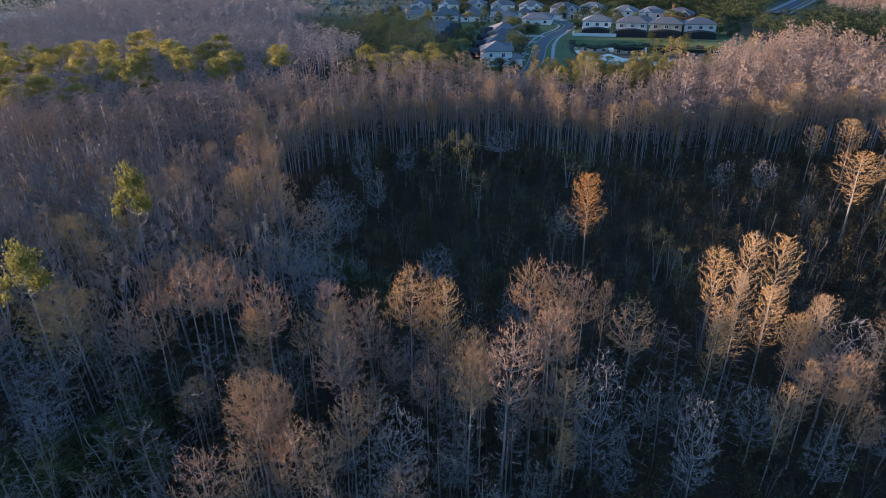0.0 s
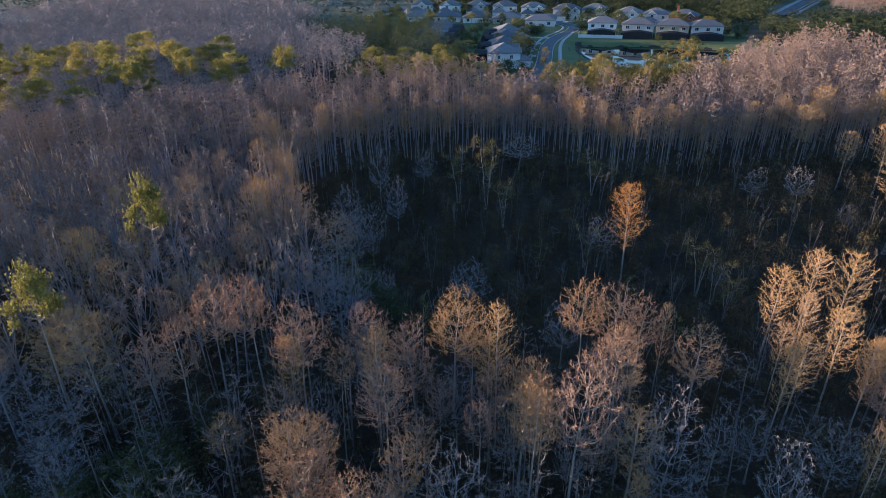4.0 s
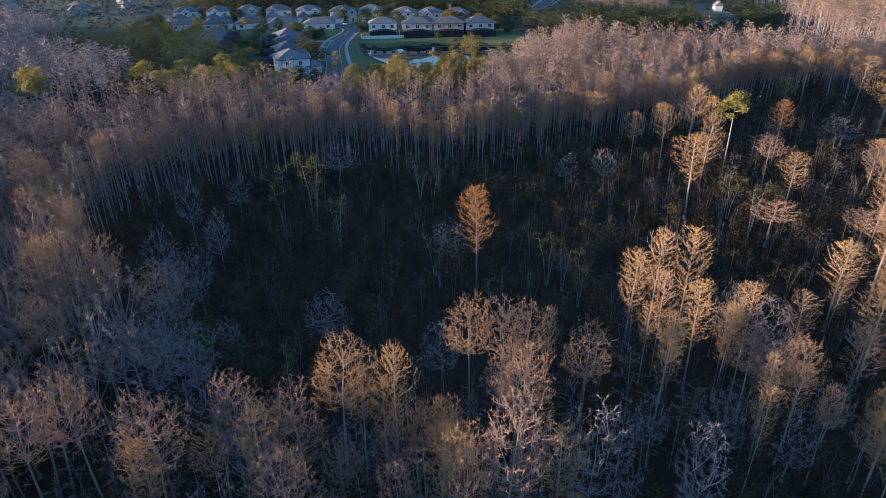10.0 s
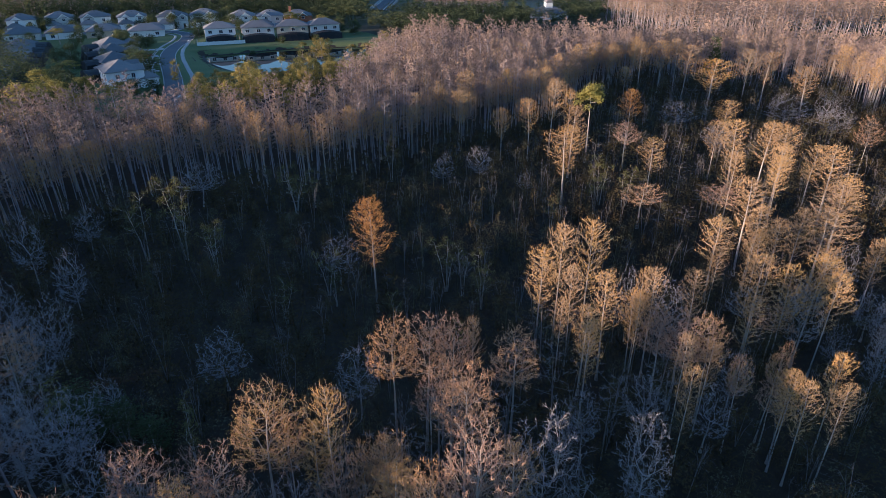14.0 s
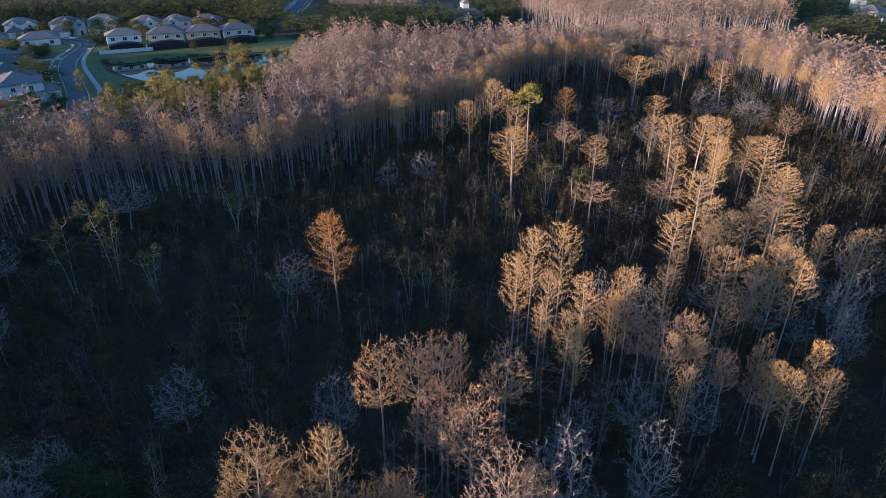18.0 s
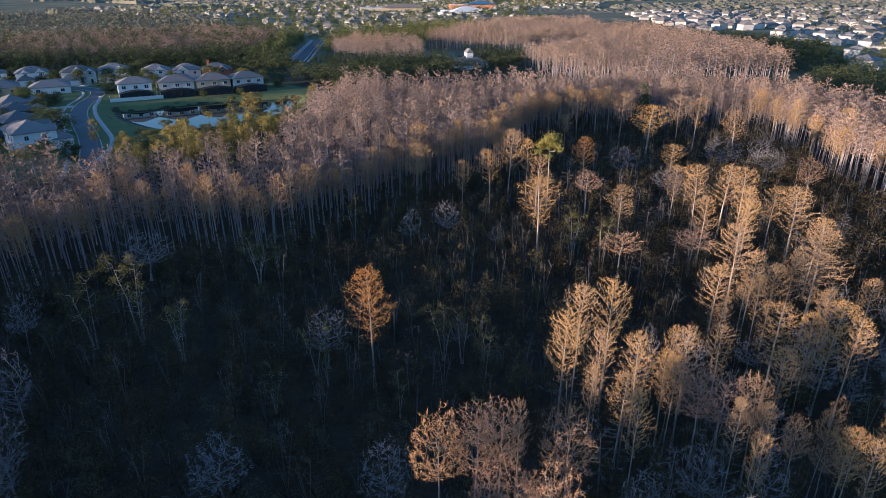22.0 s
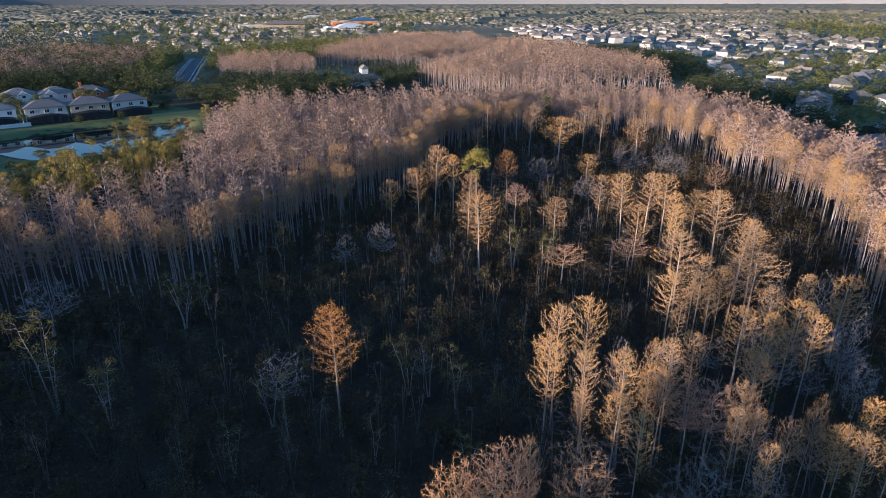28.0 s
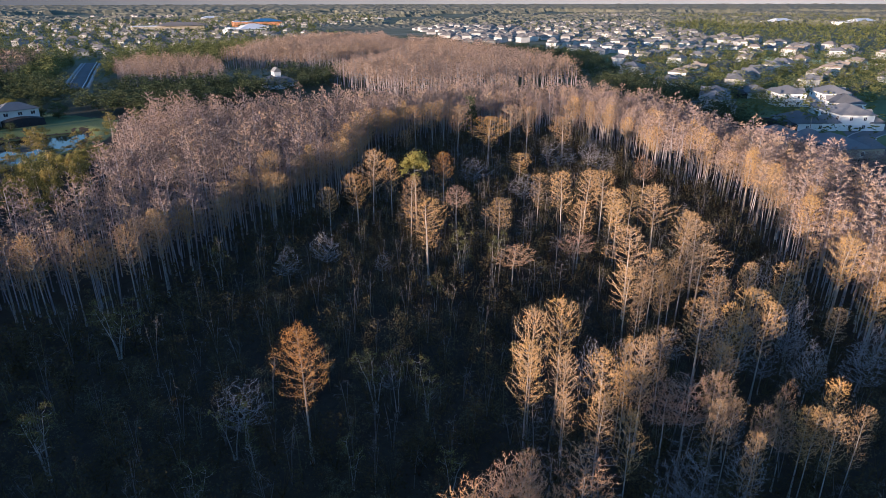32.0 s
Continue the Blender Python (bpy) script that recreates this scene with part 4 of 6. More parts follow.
grove("gry", [
    (-26.6, 34, 10, 2.4), (57.2, 35.5, 8, 2.7), (-9, 36, 11, 1.9), (-7.8, 40.4, 14, 2.5), (-40.3, 41, 9, 2), (53.6, 41.1, 8, 2.3),
    (11.1, 42, 7.7, 1.6), (58.6, 43.4, 12, 2.1), (7.8, 43.7, 9.5, 1.4), (29.4, 44.7, 9, 2), (36, 47.1, 9, 2), (-3.5, 47.8, 12, 1.5),
    (24.6, 48, 10.3, 2.1), (9.4, 44.2, 16.6, 2.9), (17.2, 41.4, 14.8, 2.1), (49.7, 48.9, 12, 2.4), (15, 49.1, 11.2, 1.5), (6.8, 49.4, 10.3, 1.6), (18.5, 49.6, 10.3, 1.7),
    (-46.1, 50, 11, 2.9), (-7.9, 50.7, 13, 2.2), (-15.3, 52.5, 14, 2.4), (37.4, 57.8, 12, 2.8), (-53.3, 59.8, 11, 2.6), (36, 61.6, 12, 1.5),
])
grove("gry", [
    (3.2, 65.5, 10.5, 2.4), (-23.5, 69.9, 10, 3.4), (-27.6, 75.9, 11, 3.1), (-18.8, 76, 8, 1.7), (-30.8, 77, 11, 2.7), (25.6, 82.3, 7, 1.3),
    (-23.2, 89.7, 6, 1.3), (10.8, 90.6, 9.5, 2.7), (-26, 92.1, 10, 1.9), (134.9, 95.1, 10, 4.5), (141.8, 100.9, 12, 3.1),
    (103.6, 102.2, 9, 3.9), (52.9, 104.8, 6, 1.4), (135.7, 107.4, 10, 5.4), (-18.6, 118.2, 10.5, 2.1), (-25.6, 110.6, 14, 2.3), (-7.8, 77.0, 8.5, 2.8), (49.1, 113.8, 9.5, 2.6), (42.4, 116.6, 8, 2.3),
    (109.5, 119.2, 9, 4.3), (0.2, 131.6, 10, 3.9), (86.8, 149.7, 9, 3.5),
])
grove("org", [
    (12.9, 83.0, 16.6, 2.7), (90.7, 116.4, 14, 2.5),
])
grove("ump", [
    (-46.6, 51, 20, 2.0), (-44.0, 67.5, 22.5, 1.9), (76.6, 114.2, 17, 3.3),
])
grove("con", [
    (162.9, 151.1, 15, 2.9),
])
grove("brd", [
    (-36.7, 35.6, 8, 2.3), (-33.5, 36.2, 7, 1.4), (-34.3, 40.3, 8, 2.2), (-33.1, 51.1, 8, 2), (-42.5, 52.5, 8, 1.8), (-12.9, 66, 9, 2),
    (16.8, 68.3, 6, 1.6), (-23, 75.1, 9, 2.1), (25.1, 76.7, 8, 1.9), (12.3, 76.9, 6, 1.6), (24.7, 80.7, 8, 1.9), (-26.1, 81.8, 8, 1.7),
    (23.3, 82.8, 8, 2.4), (1.7, 86.4, 6, 2), (8.8, 87.1, 6, 2), (60.9, 87.5, 10, 1.8), (8.9, 90.2, 7.5, 2.1), (48.1, 90.7, 6, 1.7),
    (59.3, 92.5, 9, 2.1), (62.8, 95, 9, 2.5), (-3.2, 103.6, 9, 2.2), (-6.3, 111.2, 13, 3.1), (-11.5, 114, 10.5, 3.0), (13.8, 119.3, 9, 2.9),
])
grove("brd", [
    (17.7, 120.5, 7, 1.4), (35.4, 125.3, 9, 2.3),
])
grove("olv", [
    (-19.1, 41.2, 15, 2.8), (35, 42.9, 12.8, 1.1), (31, 43.7, 12.4, 1.1), (-27.7, 45.4, 10, 1.6), (32, 47.7, 14, 1.7), (-8.6, 55.2, 17.5, 2.6),
])

# ---- other woods ----
stand("cypress_wood", [(-230, 180), (-170, 225), (-85, 228), (-52, 205), (-55, 250), (-105, 310), (-180, 300), (-260, 270)], 3.8, 11, 11.5, "grey leafless cypress wood beyond the pines", far_thin, (1.0, 1.6), twig=HAZED_FAR_TWIG)
stand("cypress_wood", [(-262, 272), (-180, 302), (-105, 312), (-98, 360), (-150, 420), (-250, 450), (-330, 360)], 4.6, 17, 12.5, "grey leafless wood that thins towards far houses", far_thin, (1.2, 1.8), twig=HAZED_FAR_TWIG)
stand("cypress_wood", [(180, 385), (215, 345), (245, 385), (265, 430), (240, 470), (200, 430)], 3.7, 12, 12, "pale leafless cypress wood beside the road", far_thin, (1.0, 1.6), twig=FAR_TWIG)
stand("cypress_wood", [(276, 427), (300, 355), (380, 340), (480, 420), (560, 500), (500, 560), (380, 500)], 4.5, 13, 14, "tan leafless cypress island among houses", far_thin, (1.3, 2.0), twig=FAR_TWIG)
stand("cypress_wood", [(250, 296), (226, 232), (262, 200), (322, 172), (345, 190), (380, 222), (440, 285), (515, 400), (470, 420), (380, 330), (300, 318)], 4.5, 14, 14, "tan leafless cypress island among houses", far_thin, (1.3, 2.0), twig=FAR_TWIG)
stand("cypress_wood", [(-60, 480), (60, 450), (140, 430), (225, 560), (190, 640), (60, 640), (-60, 600)], 5.2, 15, 13, "mixed leafless wood behind the houses", far_thin, (1.3, 2.0), twig=FAR_TWIG)

woods = [leafy_crown(400 + n, 10, 14, 0.42, 2.0, 12.0, 3.0, "broad")[0].arrays() for n in range(6)]


fine_woods = [leafy_crown(430 + n, 12, 18, 0.22, 2.0, 12.0, 3.0, "broad")[0].arrays() for n in range(6)]
yard_trees = [leafy_crown(450 + n, 9, 14, 0.40, 2.0, 12.0, 3.0, "broad")[0].arrays() for n in range(6)]


def green_wood(name, outline, spacing, seed, label, high=1.0, mat=None, wide=(0.8, 1.4), kinds=None):
    places, rng = scatter(outline, spacing, seed)
    v, f = joined(places, rng.uniform(0.6, 1.15, len(places)) * high, rng.uniform(*wide, len(places)), 0, kinds or woods, rng)
    return tagged(new(name, mesh_of(name, v, f, mat or TOWN_LEAF)), label, "trees", kind="stuff")


green_wood("green_wood", [(-60, 205), (-12, 188), (-18, 240), (-40, 330), (-100, 320), (-95, 310), (-52, 250)], 4.0, 21, "dark green wood beside the houses", 1.0, BELT_LEAF, (0.7, 1.5), fine_woods)
green_wood("green_wood", [(-60, 450), (30, 425), (110, 375), (118, 345), (140, 352), (138, 425), (60, 445), (-60, 475)], 4.6, 22, "dark green belt of trees behind the houses", 1.0, BELT_LEAF)
green_wood("green_wood", [(118, 300), (150, 280), (200, 285), (240, 290), (285, 305), (272, 350), (215, 338), (182, 370), (160, 372), (150, 350), (125, 340)], 4.8, 23, "dark green trees round a lone house", 0.75, BELT_LEAF)
green_wood("green_wood", [(232, 130), (262, 118), (330, 172), (345, 150), (330, 118), (275, 88), (225, 66), (200, 50), (250, 95)], 4.8, 24, "dark green trees at the edge of the housing", 0.7, BELT_LEAF)
green_wood("green_wood", [(240, 62), (262, 50), (300, 62), (345, 80), (350, 118), (300, 96), (262, 86)], 8.0, 27, "green shrubs and low trees beside the back gardens", 0.5)
green_wood("green_wood", [(355, 140), (400, 175), (520, 235), (560, 330), (525, 400), (450, 290), (385, 225), (345, 185)], 6.5, 28, "dark trees between the bare wood and the houses", 0.7, BELT_LEAF)
green_wood("green_wood", [(-60, 480), (60, 450), (140, 430), (225, 560), (190, 640), (60, 640), (-60, 600)], 8.0, 29, "dark green trees scattered through a leafless wood", 1.15, BELT_LEAF)
green_wood("green_wood", [(150, 395), (165, 405), (240, 550), (225, 560), (140, 430)], 5.2, 25, "green trees beside the road")
green_wood("green_wood", [(170, 395), (200, 432), (240, 472), (268, 432), (280, 430), (380, 505), (500, 565), (400, 600), (262, 540)], 6.2, 26, "green trees beside the road")


def pines(outline, spacing, seed, high, group, wide=(2.2, 3.6)):
    places, rng = scatter(outline, spacing, seed)
    for x, y in places:
        tree("pin", x, y, rng.uniform(0.8, 1.15) * high, rng.uniform(*wide), group=group)


pines([(-150, 148), (-118, 140), (-85, 158), (-60, 182), (-62, 196), (-85, 215), (-130, 225), (-170, 200)], 11.5, 31, 15.5, "pines beyond the ring", (2.6, 3.9))
stand("cypress_wood", [(-150, 148), (-118, 142), (-85, 160), (-60, 184), (-62, 196), (-85, 215), (-130, 225), (-170, 200)], 3.8, 16, 10, "grey leafless thicket under the pines", far_thin, (1.0, 1.6), twig=HAZED_FAR_TWIG)
pines([(-48, 184), (-22, 184), (-22, 194), (-48, 194)], 6.5, 32, 13, "pines beyond the ring")
places, rng = scatter([(2, 190), (8, 178), (17, 171), (26, 166), (34, 168), (44, 177), (56, 198), (68, 212), (82, 236), (84, 250), (62, 247), (44, 246), (32, 242), (22, 234), (8, 212)], 6.0, 33)
for x, y in places:
    tree("slp" if rng.random() < 0.75 else "pin", x, y, min(14.5, max(5.0, (254 - y) * 0.20)) * rng.uniform(0.65, 1.22), rng.uniform(1.3, 2.5), "slim pine with a yellow green crown by a pond" if y > 215 else "", "pines by the pond")
for x, y, high, wide in ((56, 240, 11, 2.2), (60, 237, 12, 2.4), (64, 243, 11, 2.2), (68, 246, 10.5, 2.4), (12, 232, 10, 1.8), (98, 262, 9, 2.6), (92, 252, 8, 2.6), (84, 248, 7, 2.4), (76, 243, 8, 2.2), (108, 262, 9, 3.0)):
    tree("slp", x, y, high, wide, group="pines by the pond")

# ---- streets, lawns and pond ----


def lawn_mesh(outline, step=1.5):
    """Grass in small squares that follow the ground."""
    pts = np.array(outline)
    (x0, y0), (x1, y1) = pts.min(0), pts.max(0)
    xs, ys = np.arange(x0, x1 + step, step), np.arange(y0, y1 + step, step)
    gx, gy = np.meshgrid(xs, ys)
    keep = inside(gx[:-1, :-1] + step / 2, gy[:-1, :-1] + step / 2, list(outline))
    n = len(xs)
    i, j = np.nonzero(keep)
    k = i * n + j
    z = ground_z(gx, gy) + 0.03
    return mesh_of("lawn", np.stack([gx.ravel(), gy.ravel(), z.ravel()], 1), np.stack([k, k + 1, k + n + 1, k + n], 1), GRASS)


tagged(new("lawn", lawn_mesh([(-75, 425), (-75, 380), (-30, 330), (-22, 235), (-8, 206), (30, 215), (35, 245), (60, 247), (85, 252), (104, 270), (118, 292), (112, 345), (60, 425)])), "mown green lawns between houses and pond", "lawn", kind="structure")
tagged(new("pond", flat_mesh("pond", [tuple(p) for p in smooth_line(POND + POND[:1], 3.0)[:-1]], -1.6, WATER)), "still pond that mirrors the evening sky", "pond", kind="structure")
tagged(new("pond_bank", strip("pond_bank", POND + POND[:1], 1.2, -1.5, MUD, -0.2, 0.3)), "low dark muddy bank along the pond", "bank", kind="structure")
tagged(new("road", strip("road", STREET, 5.6, 0.06, ASPHALT)), "blue grey asphalt street that winds between lawns", "road", kind="structure")
for side in (-1, 1):
    tagged(new("kerb", strip("kerb", STREET, 0.3, 0.16, CONCRETE, side * 2.95, 0.14)), "pale concrete kerb along the street", "kerb", kind="structure")
tagged(new("pavement", strip("pavement", STREET, 1.2, 0.09, CONCRETE, 5.8, 0.07)), "pale concrete pavement along the street", "pavement", kind="structure")
tagged(new("pavement", strip("pavement", [(34, 341), (30.6, 327.6), (26.6, 314), (23.2, 294), (21, 270), (19.4, 251), (16.6, 237.5), (13, 228), (8.5, 220)], 1.5, 0.09, CONCRETE, 0, 0.07)), "pale concrete path that curves beside the pond", "pavement", kind="structure")
tagged(new("lawn", flat_mesh("lawn", [(205, 40), (250, 72), (275, 90), (335, 108), (360, 145), (400, 180), (520, 230), (620, 330), (700, 300), (700, -60), (300, -60), (180, -10)], 0.02, GRASS)), "lawns and yards between rows of houses", "lawn", kind="structure")
tagged(new("road", strip("road", HIGHWAY, 8.6, 1.2, ASPHALT, 0, 1.2)), "wide straight asphalt road through the woods", "road", kind="structure")
for shift in (-3.9, 3.9):
    tagged(new("road_line", strip("road_line", HIGHWAY, 0.45, 1.23, LINE, shift)), "pale edge line of the wide road", "road marking", kind="structure")
for shift in (-6.2, 6.2):
    tagged(new("pavement", strip("pavement", HIGHWAY, 1.5, 1.0, CONCRETE, shift, 0.9)), "pale concrete path beside the wide road", "pavement", kind="structure")

# ---- houses ----


def box_bm(bm, x0, y0, z0, x1, y1, z1, bevel=0.0):
    made = bmesh.ops.create_cube(bm, size=1.0, matrix=Matrix.Translation(((x0 + x1) / 2, (y0 + y1) / 2, (z0 + z1) / 2)) @ Matrix.Diagonal((x1 - x0, y1 - y0, z1 - z0, 1)))
    if bevel:
        bmesh.ops.bevel(bm, geom=list({e for v in made["verts"] for e in v.link_edges}), offset=bevel, segments=1, affect="EDGES")


def box_mesh(name, x0, y0, z0, x1, y1, z1, mat, bevel=0.0):
    bm = bmesh.new()
    box_bm(bm, x0, y0, z0, x1, y1, z1, bevel)
    return from_bm(name, bm, mat)


def hip_mesh(name, x0, y0, x1, y1, z, high, over, mat, gable=False):
    """A hipped or gabled roof with eaves and a fascia."""
    x0, y0, x1, y1 = x0 - over, y0 - over, x1 + over, y1 + over
    w, d = x1 - x0, y1 - y0
    inset = 0.0 if gable else min(w, d) / 2
    if w >= d:
        ridge = [(x0 + inset, (y0 + y1) / 2), (x1 - inset, (y0 + y1) / 2)]
    else:
        ridge = [((x0 + x1) / 2, y0 + inset), ((x0 + x1) / 2, y1 - inset)]
    v = [(x0, y0, z - 0.18), (x1, y0, z - 0.18), (x1, y1, z - 0.18), (x0, y1, z - 0.18), (x0, y0, z), (x1, y0, z), (x1, y1, z), (x0, y1, z), (*ridge[0], z + high), (*ridge[1], z + high)]
    f = [(3, 2, 1, 0), (0, 1, 5, 4), (1, 2, 6, 5), (2, 3, 7, 6), (3, 0, 4, 7)]
    if w >= d:
        f += [(4, 5, 9, 8), (6, 7, 8, 9), (7, 4, 8), (5, 6, 9)]
    else:
        f += [(5, 6, 9, 8), (7, 4, 8, 9), (4, 5, 8), (6, 7, 9)]
    me = bpy.data.meshes.new(name)
    me.from_pydata(v, [], f)
    me.materials.append(mat)
    return me


WINDOW = {}


def window(parent, x, y, z, w, h, turn):
    """A framed window of two panes on a wall, facing along -y before the turn."""
    key = (w, h)
    if key not in WINDOW:
        bm = bmesh.new()
        for a, b, c, d in ((-w / 2 - 0.1, -h / 2 - 0.1, w / 2 + 0.1, -h / 2), (-w / 2 - 0.1, h / 2, w / 2 + 0.1, h / 2 + 0.1), (-w / 2 - 0.1, -h / 2, -w / 2, h / 2), (w / 2, -h / 2, w / 2 + 0.1, h / 2), (-0.04, -h / 2, 0.04, h / 2)):
            box_bm(bm, a, -0.06, b, c, 0.0, d)
        WINDOW[key] = (from_bm("window_frame", bm, TRIM), box_mesh("pane", 0.04, -0.03, -h / 2, w / 2, 0.01, h / 2, GLASS))
    frame_me, pane_me = WINDOW[key]
    ob = part("window", frame_me, parent, place=pose(x, y, z, 0, 0, turn))
    for shift in (-w / 2 - 0.04, 0.0):
        part("pane", pane_me, ob, place=pose(shift, 0, 0))
    return ob


def screen_cage(parent, x0, x1, y0, y1, high):
    """A screened pool enclosure: an arched dark screen with its ribs."""
    n, v, f = 10, [], []
    for k in range(n + 1):
        u = k / n
        z = high * (0.72 + 0.28 * math.sin(math.pi * u))
        x = x0 + (x1 - x0) * u
        v += [(x, y0, 0), (x, y0 + 0.7, z), (x, y1, z + 0.1)]
    for k in range(n):
        a, b = 3 * k, 3 * k + 3
        f += [(a, b, b + 1, a + 1), (a + 1, b + 1, b + 2, a + 2)]
    me = mesh_of("screen", v, f, SCREEN, True)
    cage = part("pool_cage", me, parent, "dark arched screen over a terrace")
    soup = Soup()
    for k in range(0, n + 1, 2):
        soup.tube([np.array(v[3 * k]) + [0, -0.03, 0], np.array(v[3 * k + 1]) + [0, -0.03, 0.03], np.array(v[3 * k + 2]) + [0, 0, 0.03]], [0.05] * 3, 4)
    part("rib", mesh_of("rib", *soup.arrays(), METAL_DARK), cage)
    for x in (x0, x1):
        side = [(x, y0, 0), (x, y0 + 0.7, high * 0.72), (x, y1, high * 0.72), (x, y1, 0)]
        part("side_screen", mesh_of("side_screen", side, [(0, 1, 2, 3)], SCREEN), cage)


def front_gable(root, x, w, y0, y1, z, wall, roof):
    """A gable that stands forward of the roof, with a white raking trim and a small window."""
    high = w * 0.36
    body = [(x - w / 2, y1, z - 2.4), (x + w / 2, y1, z - 2.4), (x + w / 2, y1, z), (x, y1, z + high), (x - w / 2, y1, z), (x - w / 2, y0, z - 2.4), (x + w / 2, y0, z - 2.4), (x + w / 2, y0, z), (x, y0, z + high), (x - w / 2, y0, z)]
    me = bpy.data.meshes.new("gable")
    me.from_pydata(body, [], [(0, 1, 2, 3, 4), (1, 6, 7, 2), (5, 0, 4, 9), (0, 5, 6, 1), (2, 7, 8, 3), (4, 3, 8, 9)])
    me.materials.append(wall)
    gable_ob = part("gable", me, root)
    e, t = 0.35, 0.16
    for s in (-1, 1):
        a, c = (x + s * (w / 2 + e), z - e * 0.72 + 0.05), (x, z + high + 0.05)
        v = [(a[0], y0, a[1]), (c[0], y0, c[1]), (c[0], y1 + e, c[1]), (a[0], y1 + e, a[1]), (a[0], y0, a[1] + t), (c[0], y0, c[1] + t), (c[0], y1 + e, c[1] + t), (a[0], y1 + e, a[1] + t)]
        me = bpy.data.meshes.new("gable_roof")
        me.from_pydata(v, [], [(0, 1, 2, 3), (7, 6, 5, 4), (0, 4, 5, 1), (2, 6, 7, 3), (0, 3, 7, 4)])
        me.materials.append(roof)
        part("gable_roof", me, root)
        v = [(a[0], y1 + e + 0.01, a[1] - 0.28), (c[0], y1 + e + 0.01, c[1] - 0.28), (c[0], y1 + e + 0.01, c[1] + t), (a[0], y1 + e + 0.01, a[1] + t)]
        v += [(p, q + 0.05, r) for p, q, r in v]
        me = bpy.data.meshes.new("trim_board")
        me.from_pydata(v, [], [(0, 1, 2, 3), (7, 6, 5, 4), (0, 4, 5, 1), (2, 6, 7, 3), (0, 3, 7, 4), (1, 5, 6, 2)])
        me.materials.append(TRIM)
        part("trim_board", me, gable_ob)
    window(root, x, y1 + 0.002, z - 0.8, 1.3, 1.1, 180)


def house(x, y, turn, w=12.0, d=11.0, floors=2, wall=None, roof=None, cage=False, label="", group="houses by the pond", gable=False, front_gables=(), chimney=False):
    """A suburban house whose back faces -y before the turn; the origin is the middle of the back wall at the ground."""
    root = tagged(new("house"), label, "house", group)
    root.matrix_basis = pose(x, y, 0, 0, 0, turn)
    wall, roof = wall or STUCCO, roof or ROOF
    top = 2.9 * floors
    part("wall", box_mesh("wall", -w / 2, 0, 0, w / 2, d, top, wall, 0.03), root)
    rise = min(w, d) / 2 * 0.5
    roof_ob = part("roof", hip_mesh("roof", -w / 2, 0, w / 2, d, top + 0.18, rise, 0.5, roof, gable), root)
    # a lower wing and its own roof
    wing_w, wing_d = w * 0.52, 4.2
    part("wing_wall", box_mesh("wing_wall", w / 2 - wing_w, d - 0.02, 0, w / 2, d + wing_d, 2.9, wall, 0.03), root)
    part("wing_roof", hip_mesh("wing_roof", w / 2 - wing_w, d - 1.0, w / 2, d + wing_d, 3.08, wing_w * 0.27, 0.45, roof), root)
    for gx, gw in front_gables:
        front_gable(root, gx, gw, d * 0.5, d + 0.35, top, wall, roof)
    if chimney:
        part("chimney", box_mesh("chimney", w * 0.22, d * 0.45, top, w * 0.22 + 1.1, d * 0.45 + 0.9, top + rise + 1.6, wall, 0.03), root)
    part("garage_door", box_mesh("garage_door", w / 2 - wing_w + 0.7, d + wing_d, 0.05, w / 2 - 0.7, d + wing_d + 0.05, 2.3, TRIM), root)
    part("front_door", box_mesh("front_door", -w / 2 + 1.6, d, 0.1, -w / 2 + 2.6, d + 0.06, 2.15, METAL_DARK), root)
    part("chimney_vent", box_mesh("chimney_vent", -0.3, d * 0.62, top + rise * 0.3, 0.0, d * 0.62 + 0.3, top + rise * 0.95, METAL_DARK), roof_ob)
    for floor in range(floors):
        z = 1.55 + 2.9 * floor
        for u in ((-0.33, 0.02, 0.34) if floor else (-0.3, 0.3)):
            window(root, u * w, -0.001, z, 1.5, 1.25, 0)
        for v_ in (0.3, 0.72):
            window(root, w / 2 + 0.001, v_ * d, z, 1.0, 1.2, 90)
            window(root, -w / 2 - 0.001, v_ * d, z, 1.0, 1.2, -90)
        if floor:
            window(root, -w * 0.28, d + 0.001, z, 1.3, 1.2, 180)
            window(root, w * 0.2, d + 0.001, z, 1.3, 1.2, 180)
    if cage:
        screen_cage(root, -w / 2 + 0.2, w / 2 - 0.2, -5.5, -0.02, 3.3)
    return root


